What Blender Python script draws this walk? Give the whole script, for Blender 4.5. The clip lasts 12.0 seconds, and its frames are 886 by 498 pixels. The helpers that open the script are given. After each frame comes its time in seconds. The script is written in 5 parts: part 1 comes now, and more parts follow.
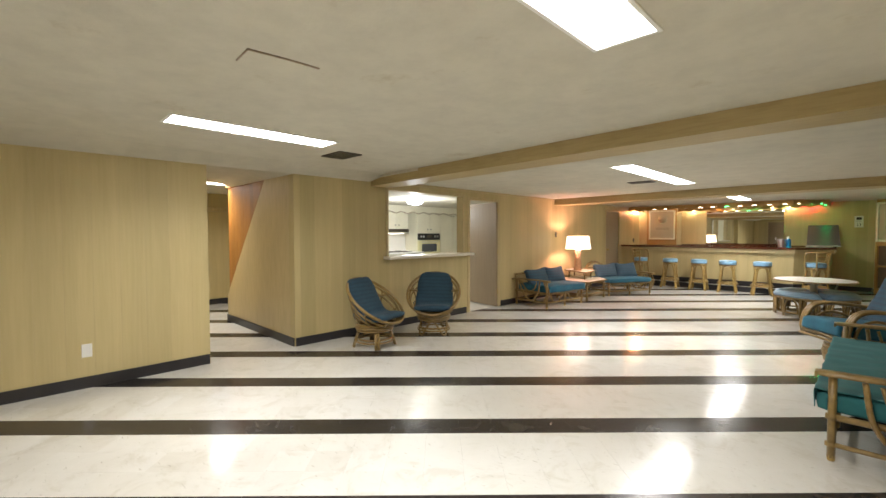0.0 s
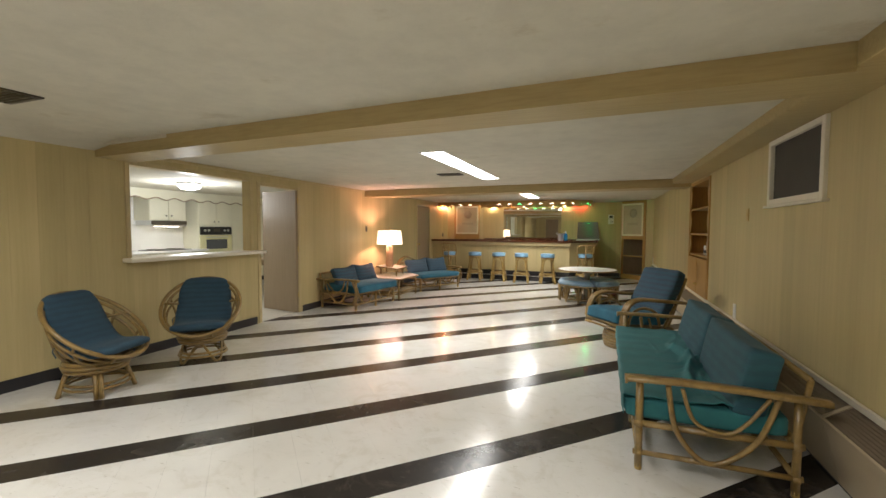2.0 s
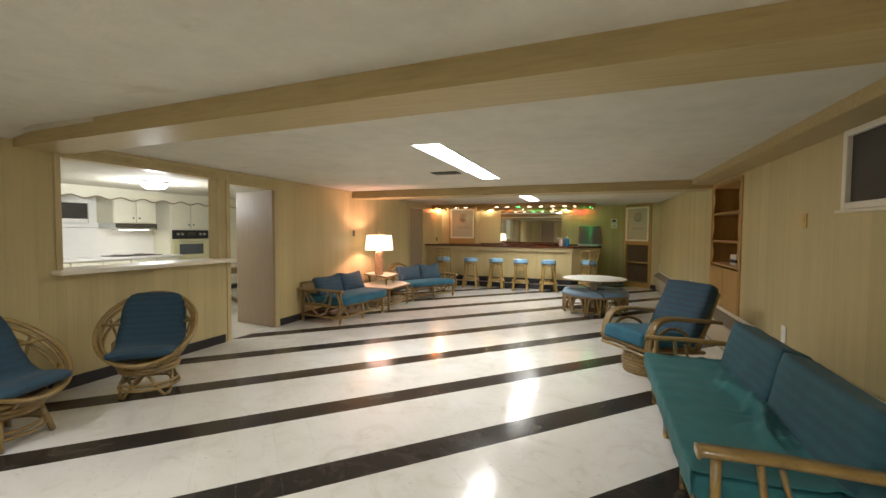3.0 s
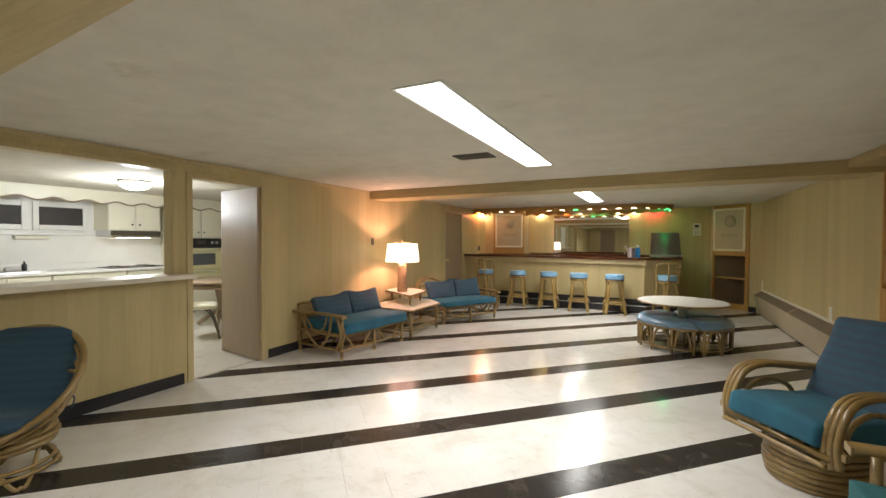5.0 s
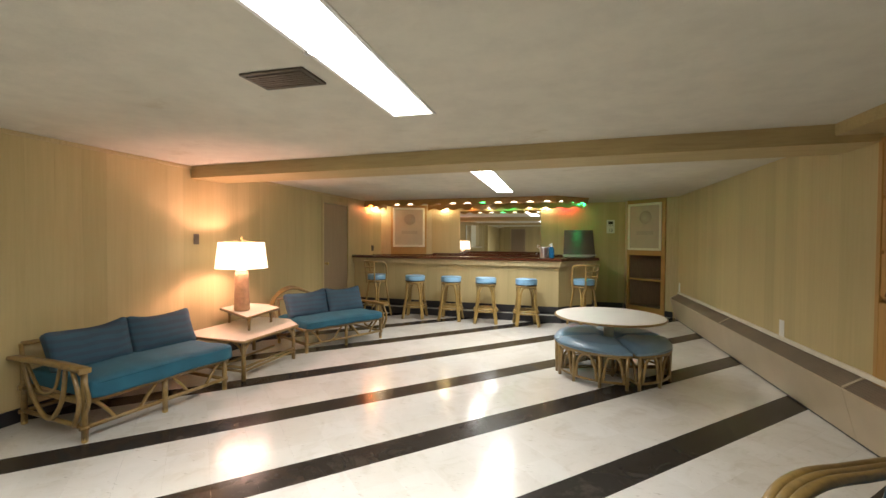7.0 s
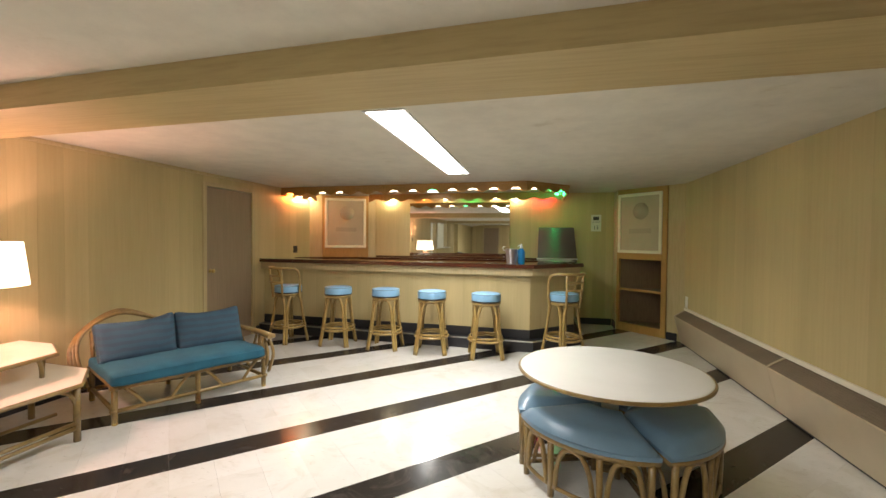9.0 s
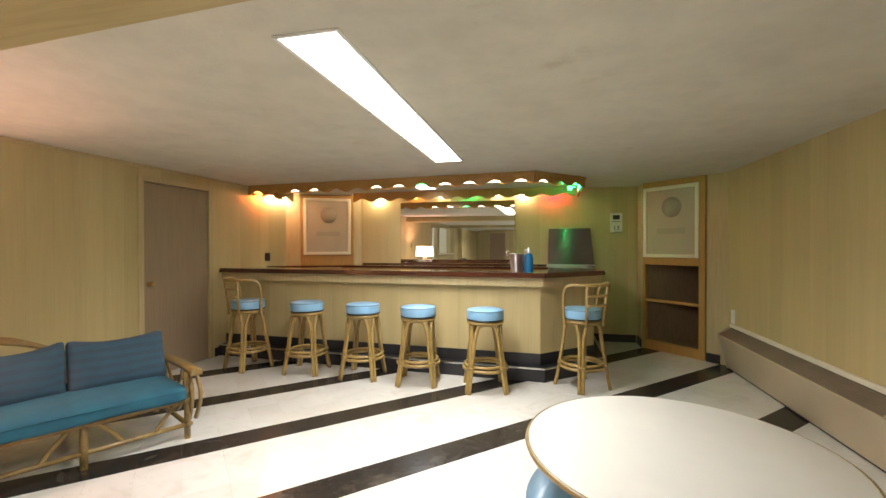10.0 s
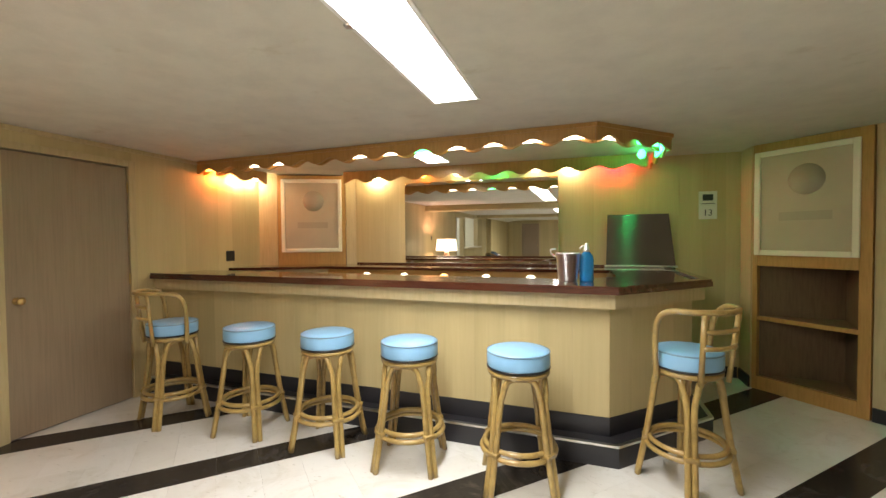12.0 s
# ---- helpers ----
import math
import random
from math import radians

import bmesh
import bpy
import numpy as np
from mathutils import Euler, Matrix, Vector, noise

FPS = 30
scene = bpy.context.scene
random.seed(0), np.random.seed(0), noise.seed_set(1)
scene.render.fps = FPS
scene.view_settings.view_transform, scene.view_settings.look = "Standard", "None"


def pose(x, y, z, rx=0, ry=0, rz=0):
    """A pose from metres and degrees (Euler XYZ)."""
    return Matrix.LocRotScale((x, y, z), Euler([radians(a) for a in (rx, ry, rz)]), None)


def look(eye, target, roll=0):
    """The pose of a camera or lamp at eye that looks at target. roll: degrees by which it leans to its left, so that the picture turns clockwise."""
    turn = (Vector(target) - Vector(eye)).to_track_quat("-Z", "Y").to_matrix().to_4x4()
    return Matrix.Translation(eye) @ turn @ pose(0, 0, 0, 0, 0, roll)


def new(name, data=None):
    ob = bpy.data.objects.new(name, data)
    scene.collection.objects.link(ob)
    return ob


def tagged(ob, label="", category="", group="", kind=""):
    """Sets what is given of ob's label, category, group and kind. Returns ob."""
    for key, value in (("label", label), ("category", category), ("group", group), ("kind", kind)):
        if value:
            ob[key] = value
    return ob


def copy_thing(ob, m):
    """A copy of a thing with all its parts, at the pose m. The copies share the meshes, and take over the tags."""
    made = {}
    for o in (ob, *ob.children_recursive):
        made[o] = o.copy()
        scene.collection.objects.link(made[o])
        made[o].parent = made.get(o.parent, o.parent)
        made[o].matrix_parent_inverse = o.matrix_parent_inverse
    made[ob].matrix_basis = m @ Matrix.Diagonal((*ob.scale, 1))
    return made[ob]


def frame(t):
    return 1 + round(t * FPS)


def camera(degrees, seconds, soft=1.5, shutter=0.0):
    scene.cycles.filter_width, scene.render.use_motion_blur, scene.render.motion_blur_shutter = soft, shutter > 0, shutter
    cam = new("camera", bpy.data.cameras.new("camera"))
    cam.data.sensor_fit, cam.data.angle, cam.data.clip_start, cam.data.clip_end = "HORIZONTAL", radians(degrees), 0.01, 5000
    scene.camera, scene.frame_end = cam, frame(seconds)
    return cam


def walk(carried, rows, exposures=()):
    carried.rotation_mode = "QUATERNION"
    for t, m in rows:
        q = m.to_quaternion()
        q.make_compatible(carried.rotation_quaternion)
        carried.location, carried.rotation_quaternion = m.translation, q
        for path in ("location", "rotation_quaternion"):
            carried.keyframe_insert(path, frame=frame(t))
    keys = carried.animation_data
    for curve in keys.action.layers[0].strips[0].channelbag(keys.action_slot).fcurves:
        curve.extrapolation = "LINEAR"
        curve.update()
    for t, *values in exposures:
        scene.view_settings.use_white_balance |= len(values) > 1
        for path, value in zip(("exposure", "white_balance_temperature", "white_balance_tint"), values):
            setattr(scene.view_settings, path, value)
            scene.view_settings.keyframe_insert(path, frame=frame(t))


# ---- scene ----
cam = camera(92.3, 12.0)
PATH = [
    (0, (0.521, -0.712, 1.387), (-0.883, 0.711, 1.317), -0.1),
    (0.5, (0.482, -0.57, 1.394), (-0.74, 1.012, 1.345), 0.5),
    (1, (0.42, -0.384, 1.383), (-0.611, 1.329, 1.332), 0.0),
    (1.5, (0.314, -0.151, 1.376), (-0.536, 1.657, 1.3), -0.2),
    (2, (0.187, 0.131, 1.382), (-0.509, 2.004, 1.286), 0.2),
    (2.5, (0.049, 0.457, 1.41), (-0.571, 2.356, 1.317), 0.7),
    (3, (-0.08, 0.792, 1.418), (-0.746, 2.676, 1.335), 0.4),
    (3.2, (-0.117, 0.934, 1.415), (-0.821, 2.804, 1.338), 0.1),
    (4.8, (-0.367, 2.184, 1.415), (-1.292, 3.957, 1.371), 0.4),
    (5, (-0.389, 2.36, 1.401), (-1.281, 4.15, 1.358), 0.3),
    (5.5, (-0.437, 2.813, 1.379), (-1.235, 4.646, 1.333), -0.4),
    (6, (-0.477, 3.266, 1.376), (-1.171, 5.141, 1.344), -0.1),
    (6.5, (-0.513, 3.71, 1.383), (-1.118, 5.616, 1.363), 0.3),
    (7, (-0.56, 4.139, 1.379), (-1.089, 6.068, 1.335), 0.3),
    (7.2, (-0.561, 4.321, 1.357), (-1.064, 6.256, 1.31), -0.1),
    (9, (-0.506, 6.141, 1.376), (-0.934, 8.094, 1.331), 0.5),
    (9.5, (-0.483, 6.665, 1.341), (-0.932, 8.614, 1.319), 0.2),
    (10, (-0.533, 7.145, 1.344), (-0.996, 9.09, 1.33), -0.1),
    (10.5, (-0.603, 7.603, 1.341), (-1.088, 9.543, 1.32), -0.2),
    (11, (-0.643, 8.019, 1.348), (-1.164, 9.95, 1.313), -0.7),
    (11.5, (-0.715, 8.416, 1.362), (-1.269, 10.337, 1.308), -1.0),
    (12, (-0.758, 8.766, 1.372), (-1.362, 10.672, 1.319), -0.5),
]
EXPOSURES = [(0.0, 0.25), (0.5, 0.1), (1.0, 0.0), (3.0, 0.0), (5.0, -0.06), (7.0, 0.03), (9.0, 0.20), (12.0, 0.40)]
walk(cam, [(t, look(eye, target, roll)) for t, eye, target, roll in PATH], EXPOSURES)

# ---- world ----
world = bpy.data.worlds.new("world")
world.use_nodes = True
world.node_tree.nodes["Background"].inputs[0].default_value = (0.02, 0.02, 0.02, 1)
world.node_tree.nodes["Background"].inputs[1].default_value = 0.2
scene.world = world

# ---- the plan, in metres ----
XL, XR = -4.45, 1.47        # long walls
YS, YN = -3.2, 13.5         # short walls
H = 2.165                   # ceiling
HS = 2.195                  # ceiling of the bay south of the first beam
HT = 2.205                  # wall tops, inside the ceiling slabs
TUBE_GLOW, TUBE_WATTS = 9.0, 61.0   # fluorescent panels: diffuser, and watts for a square metre


# ---- mesh building ----
class Shape:
    """Vertices and faces of one part."""

    def __init__(self):
        self.v, self.f, self.smooth = [], [], []

    def add(self, verts, faces, smooth=False):
        n = len(self.v)
        self.v += [tuple(p) for p in verts]
        self.f += [tuple(n + i for i in f) for f in faces]
        self.smooth += [smooth] * len(faces)
        return self

    def box(self, x0, x1, y0, y1, z0, z1, b=0.0):
        if b <= 0:
            v = [(x, y, z) for x in (x0, x1) for y in (y0, y1) for z in (z0, z1)]
            return self.add(v, [(0, 1, 3, 2), (4, 6, 7, 5), (0, 4, 5, 1), (2, 3, 7, 6), (0, 2, 6, 4), (1, 5, 7, 3)])
        c, h = Vector(((x0 + x1) / 2, (y0 + y1) / 2, (z0 + z1) / 2)), Vector(((x1 - x0) / 2, (y1 - y0) / 2, (z1 - z0) / 2))
        b = min(b, h.x * 0.9, h.y * 0.9, h.z * 0.9)
        bm = bmesh.new()
        bmesh.ops.create_cube(bm, size=2)
        for w in bm.verts:
            w.co = Vector((w.co.x * h.x, w.co.y * h.y, w.co.z * h.z)) + c
        bmesh.ops.bevel(bm, geom=list(bm.edges), offset=b, segments=2, profile=0.6, affect="EDGES")
        return self.take(bm)

    def take(self, bm, smooth=False):
        bm.verts.index_update()
        self.add([w.co for w in bm.verts], [[w.index for w in f.verts] for f in bm.faces], smooth)
        bm.free()
        return self

    def prism(self, poly, z0, z1):
        """A flat outline given counter-clockwise, raised from z0 to z1."""
        n = len(poly)
        v = [(x, y, z0) for x, y in poly] + [(x, y, z1) for x, y in poly]
        f = [tuple(range(n - 1, -1, -1)), tuple(range(n, 2 * n))]
        return self.add(v, f + [(i, (i + 1) % n, n + (i + 1) % n, n + i) for i in range(n)])

    def tube(self, pts, r, n=8, closed=False, r2=None):
        """A round cane along points."""
        P = [Vector(p) for p in pts]
        k = len(P)
        up, v, f = None, [], []
        for i, p in enumerate(P):
            a = P[i - 1] if (i or closed) else P[i]
            c = P[(i + 1) % k] if (i < k - 1 or closed) else P[i]
            d = (c - a).normalized()
            if up is None:
                up = d.orthogonal().normalized()
            up = (up - d * up.dot(d)).normalized()
            w = d.cross(up)
            rr = r if r2 is None else r + (r2 - r) * i / (k - 1)
            for j in range(n):
                t = 2 * math.pi * j / n
                v.append(p + up * math.cos(t) * rr + w * math.sin(t) * rr)
        if closed:
            # turn the last ring on to the first
            last = (k - 1) * n
            s = min(range(n), key=lambda q: (v[last + q] - v[0]).length)
            f += [(last + (j + s) % n, last + (j + 1 + s) % n, (j + 1) % n, j) for j in range(n)]
        for i in range(k - 1):
            f += [(i * n + j, i * n + (j + 1) % n, (i + 1) * n + (j + 1) % n, (i + 1) * n + j) for j in range(n)]
        if not closed:
            f += [tuple(range(n - 1, -1, -1)), tuple((k - 1) * n + j for j in range(n))]
        return self.add(v, f, True)

    def lathe(self, prof, n=32, at=(0, 0, 0), smooth=True, caps=True):
        """A profile of (radius, height) turned about the upright."""
        v = [(at[0] + r * math.cos(2 * math.pi * j / n), at[1] + r * math.sin(2 * math.pi * j / n), at[2] + z) for r, z in prof for j in range(n)]
        f = [(i * n + j, i * n + (j + 1) % n, (i + 1) * n + (j + 1) % n, (i + 1) * n + j) for i in range(len(prof) - 1) for j in range(n)]
        if caps and prof[0][0] > 1e-4:
            f.append(tuple(range(n - 1, -1, -1)))
        if caps and prof[-1][0] > 1e-4:
            f.append(tuple((len(prof) - 1) * n + j for j in range(n)))
        return self.add(v, f, smooth)

    def cushion(self, w, d, h, m=None, r=0.05, puff=0.02, seed=0, wave=0.0):
        """A stuffed block centred on its middle, soft at the edges and slightly uneven."""
        m = m or Matrix.Identity(4)
        bm = bmesh.new()
        bmesh.ops.create_cube(bm, size=2)
        bmesh.ops.subdivide_edges(bm, edges=list(bm.edges), cuts=11, use_grid_fill=True)
        half = Vector((w / 2, d / 2, h / 2))
        r = min(r, half.x, half.y, half.z)
        for q in bm.verts:
            u = q.co.copy()
            e = Vector([math.copysign(abs(c) ** 0.75, c) for c in u])
            p = Vector((e.x * half.x, e.y * half.y, e.z * half.z))
            inner = Vector([max(-half[i] + r, min(half[i] - r, p[i])) for i in range(3)])
            out = p - inner
            if out.length > 1e-6:
                p = inner + out.normalized() * r
            crown = max(0, 1 - u.x ** 2) * max(0, 1 - u.y ** 2)
            p.z += math.copysign(puff * crown, u.z) if abs(u.z) > 0.99 else 0
            p += noise.noise_vector(Vector((p.x * 4 + seed * 7.1, p.y * 4, p.z * 4))) * 0.012
            p.z += wave * math.sin((p.x / w + 0.5) * math.pi * 2 + 0.6) * (0.5 + 0.5 * u.z)
            q.co = m @ p
        return self.take(bm, True)

    def turn(self, m):
        self.v = [tuple(m @ Vector(p)) for p in self.v]
        return self

    def mesh(self, name):
        me = bpy.data.meshes.new(name)
        me.from_pydata(self.v, [], self.f)
        me.polygons.foreach_set("use_smooth", self.smooth)
        me.update()
        return me


def part(name, shape, material, parent=None, label=""):
    ob = new(name, shape.mesh(name))
    ob.data.materials.append(material)
    if parent:
        ob.parent = parent
    return tagged(ob, label)


def thing(name, m, label, category, group=""):
    """An Empty at the base of a thing, to which its parts are hung."""
    ob = new(name)
    ob.empty_display_size = 0.1
    ob.matrix_world = m
    ob.matrix_basis = m
    return tagged(ob, label, category, group)


def structure(name, shape, material, label=""):
    return tagged(part(name, shape, material, None, label), kind="structure")


def ring(rx, ry, n=36, at=(0, 0, 0), a0=0, a1=360):
    """Points of an ellipse or of an arc of one."""
    full = abs(a1 - a0) >= 360
    steps = n if full else n + 1
    return [(at[0] + rx * math.cos(radians(a0 + (a1 - a0) * i / n)), at[1] + ry * math.sin(radians(a0 + (a1 - a0) * i / n)), at[2]) for i in range(steps)]


def bend(pts, steps=6):
    """A smooth curve through the points."""
    P = [Vector(p) for p in pts]
    out = []
    for i in range(len(P) - 1):
        a, b, c, d = P[max(0, i - 1)], P[i], P[i + 1], P[min(len(P) - 1, i + 2)]
        for s in range(steps):
            t = s / steps
            out.append(0.5 * ((2 * b) + (c - a) * t + (2 * a - 5 * b + 4 * c - d) * t * t + (3 * b - a - 3 * c + d) * t ** 3))
    return out + [P[-1]]


# ---- materials ----
def material(name):
    m = bpy.data.materials.new(name)
    m.use_nodes = True
    nt = m.node_tree
    return m, nt, nt.nodes["Principled BSDF"]


def node(nt, kind, **inputs):
    n = nt.nodes.new(kind)
    for k, v in inputs.items():
        n.inputs[k.replace("_", " ")].default_value = v
    return n


def coords(nt, scale, kind="Object"):
    mp = nt.nodes.new("ShaderNodeMapping")
    mp.inputs["Scale"].default_value = scale
    place = nt.nodes.new("ShaderNodeNewGeometry").outputs["Position"] if kind == "World" else nt.nodes.new("ShaderNodeTexCoord").outputs[kind]
    nt.links.new(place, mp.inputs["Vector"])
    return mp.outputs["Vector"]


def ramp(nt, fac, stops):
    r = nt.nodes.new("ShaderNodeValToRGB")
    el = r.color_ramp.elements
    el[0].position, el[0].color = stops[0][0], (*stops[0][1], 1)
    el[1].position, el[1].color = stops[-1][0], (*stops[-1][1], 1)
    for p, c in stops[1:-1]:
        e = el.new(p)
        e.color = (*c, 1)
    nt.links.new(fac, r.inputs["Fac"])
    return r.outputs["Color"]


def mix(nt, fac, a, b, mode="MIX"):
    n = nt.nodes.new("ShaderNodeMix")
    n.data_type, n.blend_type = "RGBA", mode
    for sock, val in ((n.inputs["Factor"], fac), (n.inputs["A"], a), (n.inputs["B"], b)):
        if isinstance(val, bpy.types.NodeSocket):
            nt.links.new(val, sock)
        elif isinstance(val, (int, float)):
            sock.default_value = val
        else:
            sock.default_value = (*val, 1)
    return n.outputs["Result"]


def bump(nt, b, height, strength, distance=0.01):
    n = node(nt, "ShaderNodeBump", Strength=strength, Distance=distance)
    nt.links.new(height, n.inputs["Height"])
    nt.links.new(n.outputs["Normal"], b.inputs["Normal"])


def noise_tex(nt, vec, scale, detail=4, rough=0.5):
    n = node(nt, "ShaderNodeTexNoise", Scale=scale, Detail=detail, Roughness=rough)
    nt.links.new(vec, n.inputs["Vector"])
    return n.outputs["Fac"]


def random_of(nt, island=False):
    if island:
        return nt.nodes.new("ShaderNodeNewGeometry").outputs["Random Per Island"]
    return nt.nodes.new("ShaderNodeObjectInfo").outputs["Random"]


def scaled(c, k):
    return tuple(min(1, x * k) for x in c)


def wood(name, base, dark, rough=0.45, grain=(18, 18, 1.2), vary=0.0, coat=0.0, spec=0.5, kind="Object", streak=(0.9, 0.9, 0.35), band_mix=0.35, band_span=(0.8, 1.12)):
    m, nt, b = material(name)
    v = coords(nt, grain, kind)
    n1 = noise_tex(nt, v, 3.0, 6, 0.6)
    v2 = coords(nt, streak, kind)
    n2 = noise_tex(nt, v2, 1.4, 3)
    c = ramp(nt, n1, [(0.28, dark), (0.55, base), (0.8, scaled(base, 1.1))])
    c = mix(nt, band_mix, c, ramp(nt, n2, [(0.3, scaled(base, band_span[0])), (0.7, scaled(base, band_span[1]))]), "MIX")
    if vary:
        c = mix(nt, 1.0, c, ramp(nt, random_of(nt), [(0, (1 - vary, 1 - vary * 0.95, 1 - vary * 1.1)), (0.5, (0.97, 0.97, 0.97)), (1, (1, 1, 1))]), "MULTIPLY")
    nt.links.new(c, b.inputs["Base Color"])
    b.inputs["Roughness"].default_value = rough
    b.inputs["Coat Weight"].default_value = coat
    b.inputs["Specular IOR Level"].default_value = spec
    bump(nt, b, n1, 0.12, 0.004)
    return m


def paint(name, base, rough=0.5, mottled=0.06, scale=3.0, relief=0.1, relief_scale=60, metal=0.0, coat=0.0):
    m, nt, b = material(name)
    v = coords(nt, (1, 1, 1))
    n1, n2 = noise_tex(nt, v, scale, 5, 0.6), noise_tex(nt, v, relief_scale, 3)
    c = ramp(nt, n1, [(0.3, scaled(base, 1 - mottled)), (0.7, scaled(base, 1 + mottled))])
    nt.links.new(c, b.inputs["Base Color"])
    b.inputs["Roughness"].default_value, b.inputs["Metallic"].default_value = rough, metal
    b.inputs["Coat Weight"].default_value = coat
    if relief:
        bump(nt, b, n2, relief, 0.004)
    return m


def glow(name, colour, strength):
    m, nt, b = material(name)
    b.inputs["Base Color"].default_value = (0.8, 0.8, 0.8, 1)
    b.inputs["Emission Color"].default_value = (*colour, 1)
    b.inputs["Emission Strength"].default_value = strength
    return m


def ceiling_material():
    m, nt, b = material("plaster_ceiling")
    v = coords(nt, (1, 1, 1))
    blot, mid, fine = noise_tex(nt, v, 0.9, 5, 0.62), noise_tex(nt, v, 5.0, 5, 0.65), noise_tex(nt, v, 38, 4)
    base = (0.625, 0.588, 0.485)
    c = ramp(nt, blot, [(0.3, scaled(base, 0.9)), (0.7, scaled(base, 1.05))])
    c = mix(nt, 0.32, c, ramp(nt, mid, [(0.36, scaled(base, 0.82)), (0.6, scaled(base, 1.08))]))
    stain = noise_tex(nt, coords(nt, (0.8, 1.1, 1)), 2.1, 6, 0.7)
    c = mix(nt, ramp(nt, stain, [(0.62, (0, 0, 0)), (0.72, (0.45, 0.45, 0.45))]), c, (0.42, 0.35, 0.22))
    nt.links.new(c, b.inputs["Base Color"])
    b.inputs["Roughness"].default_value = 0.85
    bump(nt, b, mix(nt, 0.5, fine, mid), 0.25, 0.01)
    return m


def tile_material(name, light, veins, spot, rough, coat=0.5, spec=0.5):
    m, nt, b = material(name)
    v = coords(nt, (1, 1, 1), "World")
    warp = node(nt, "ShaderNodeTexNoise", Scale=3.2, Detail=6.0, Roughness=0.7, Distortion=1.6)
    nt.links.new(v, warp.inputs["Vector"])
    c = ramp(nt, warp.outputs["Fac"], [(0.36, veins), (0.47, light), (0.75, scaled(light, 1.05))])
    wide = noise_tex(nt, v, 0.7, 4)
    c = mix(nt, 1.0, c, ramp(nt, wide, [(0.3, (0.86, 0.84, 0.8)), (0.65, (1, 1, 1))]), "MULTIPLY")
    c = mix(nt, 1.0, c, ramp(nt, random_of(nt, True), [(0, (0.93, 0.92, 0.9)), (1, (1, 1, 1))]), "MULTIPLY")
    scuff = noise_tex(nt, coords(nt, (2.6, 9, 1), "World"), 5, 5, 0.7)
    c = mix(nt, ramp(nt, scuff, [(0.62, (0, 0, 0)), (0.69, (0.6, 0.6, 0.6))]), c, spot)
    fleck = noise_tex(nt, coords(nt, (11, 4, 1), "World"), 6, 4, 0.6)
    c = mix(nt, ramp(nt, fleck, [(0.69, (0, 0, 0)), (0.73, (0.55, 0.55, 0.55))]), c, spot)
    nt.links.new(c, b.inputs["Base Color"])
    rn = noise_tex(nt, v, 1.6, 6, 0.65)
    rr = ramp(nt, rn, [(0.3, (rough * 0.75,) * 3), (0.7, (rough * 1.35,) * 3)])
    nt.links.new(rr, b.inputs["Roughness"])
    b.inputs["Coat Weight"].default_value, b.inputs["Coat Roughness"].default_value = coat, 0.10
    b.inputs["Specular IOR Level"].default_value = spec
    bump(nt, b, noise_tex(nt, v, 9, 3), 0.11, 0.006)
    return m


def fabric(name, base, stripe, along="Z", period=0.045, amount=0.6):
    """Woven cloth with soft darker stripes across it."""
    m, nt, b = material(name)
    v = coords(nt, (1, 1, 1))
    w = node(nt, "ShaderNodeTexWave", Scale=1.0 / period / 6.28 * 2.0, Distortion=2.2, Detail=3.0, Detail_Scale=1.5)
    w.bands_direction = along
    nt.links.new(v, w.inputs["Vector"])
    n = noise_tex(nt, v, 7, 5, 0.6)
    fine = noise_tex(nt, v, 160, 2)
    c = mix(nt, ramp(nt, w.outputs["Fac"], [(0.35, (0, 0, 0)), (0.7, (amount,) * 3)]), base, stripe)
    c = mix(nt, 1.0, c, ramp(nt, n, [(0.3, (0.78, 0.78, 0.8)), (0.7, (1, 1, 1))]), "MULTIPLY")
    nt.links.new(c, b.inputs["Base Color"])
    b.inputs["Roughness"].default_value = 0.85
    b.inputs["Sheen Weight"].default_value = 0.05
    bump(nt, b, mix(nt, 0.35, fine, n), 0.35, 0.006)
    return m


def rattan_material(name, base):
    m, nt, b = material(name)
    v = coords(nt, (1, 1, 1))
    n1, n2 = noise_tex(nt, v, 26, 5, 0.6), noise_tex(nt, v, 4, 3)
    c = ramp(nt, n1, [(0.3, scaled(base, 0.72)), (0.5, base), (0.75, scaled(base, 1.15))])
    c = mix(nt, 1.0, c, ramp(nt, n2, [(0.3, (0.68, 0.64, 0.6)), (0.65, (1, 1, 1))]), "MULTIPLY")
    nt.links.new(c, b.inputs["Base Color"])
    b.inputs["Roughness"].default_value = 0.32
    b.inputs["Coat Weight"].default_value, b.inputs["Coat Roughness"].default_value = 0.4, 0.15
    bump(nt, b, n1, 0.2, 0.003)
    return m


def glass_material(name, colour, rough=0.02, weight=1.0):
    m, nt, b = material(name)
    b.inputs["Base Color"].default_value = (*colour, 1)
    b.inputs["Transmission Weight"].default_value, b.inputs["Roughness"].default_value = weight, rough
    b.inputs["IOR"].default_value = 1.45
    return m


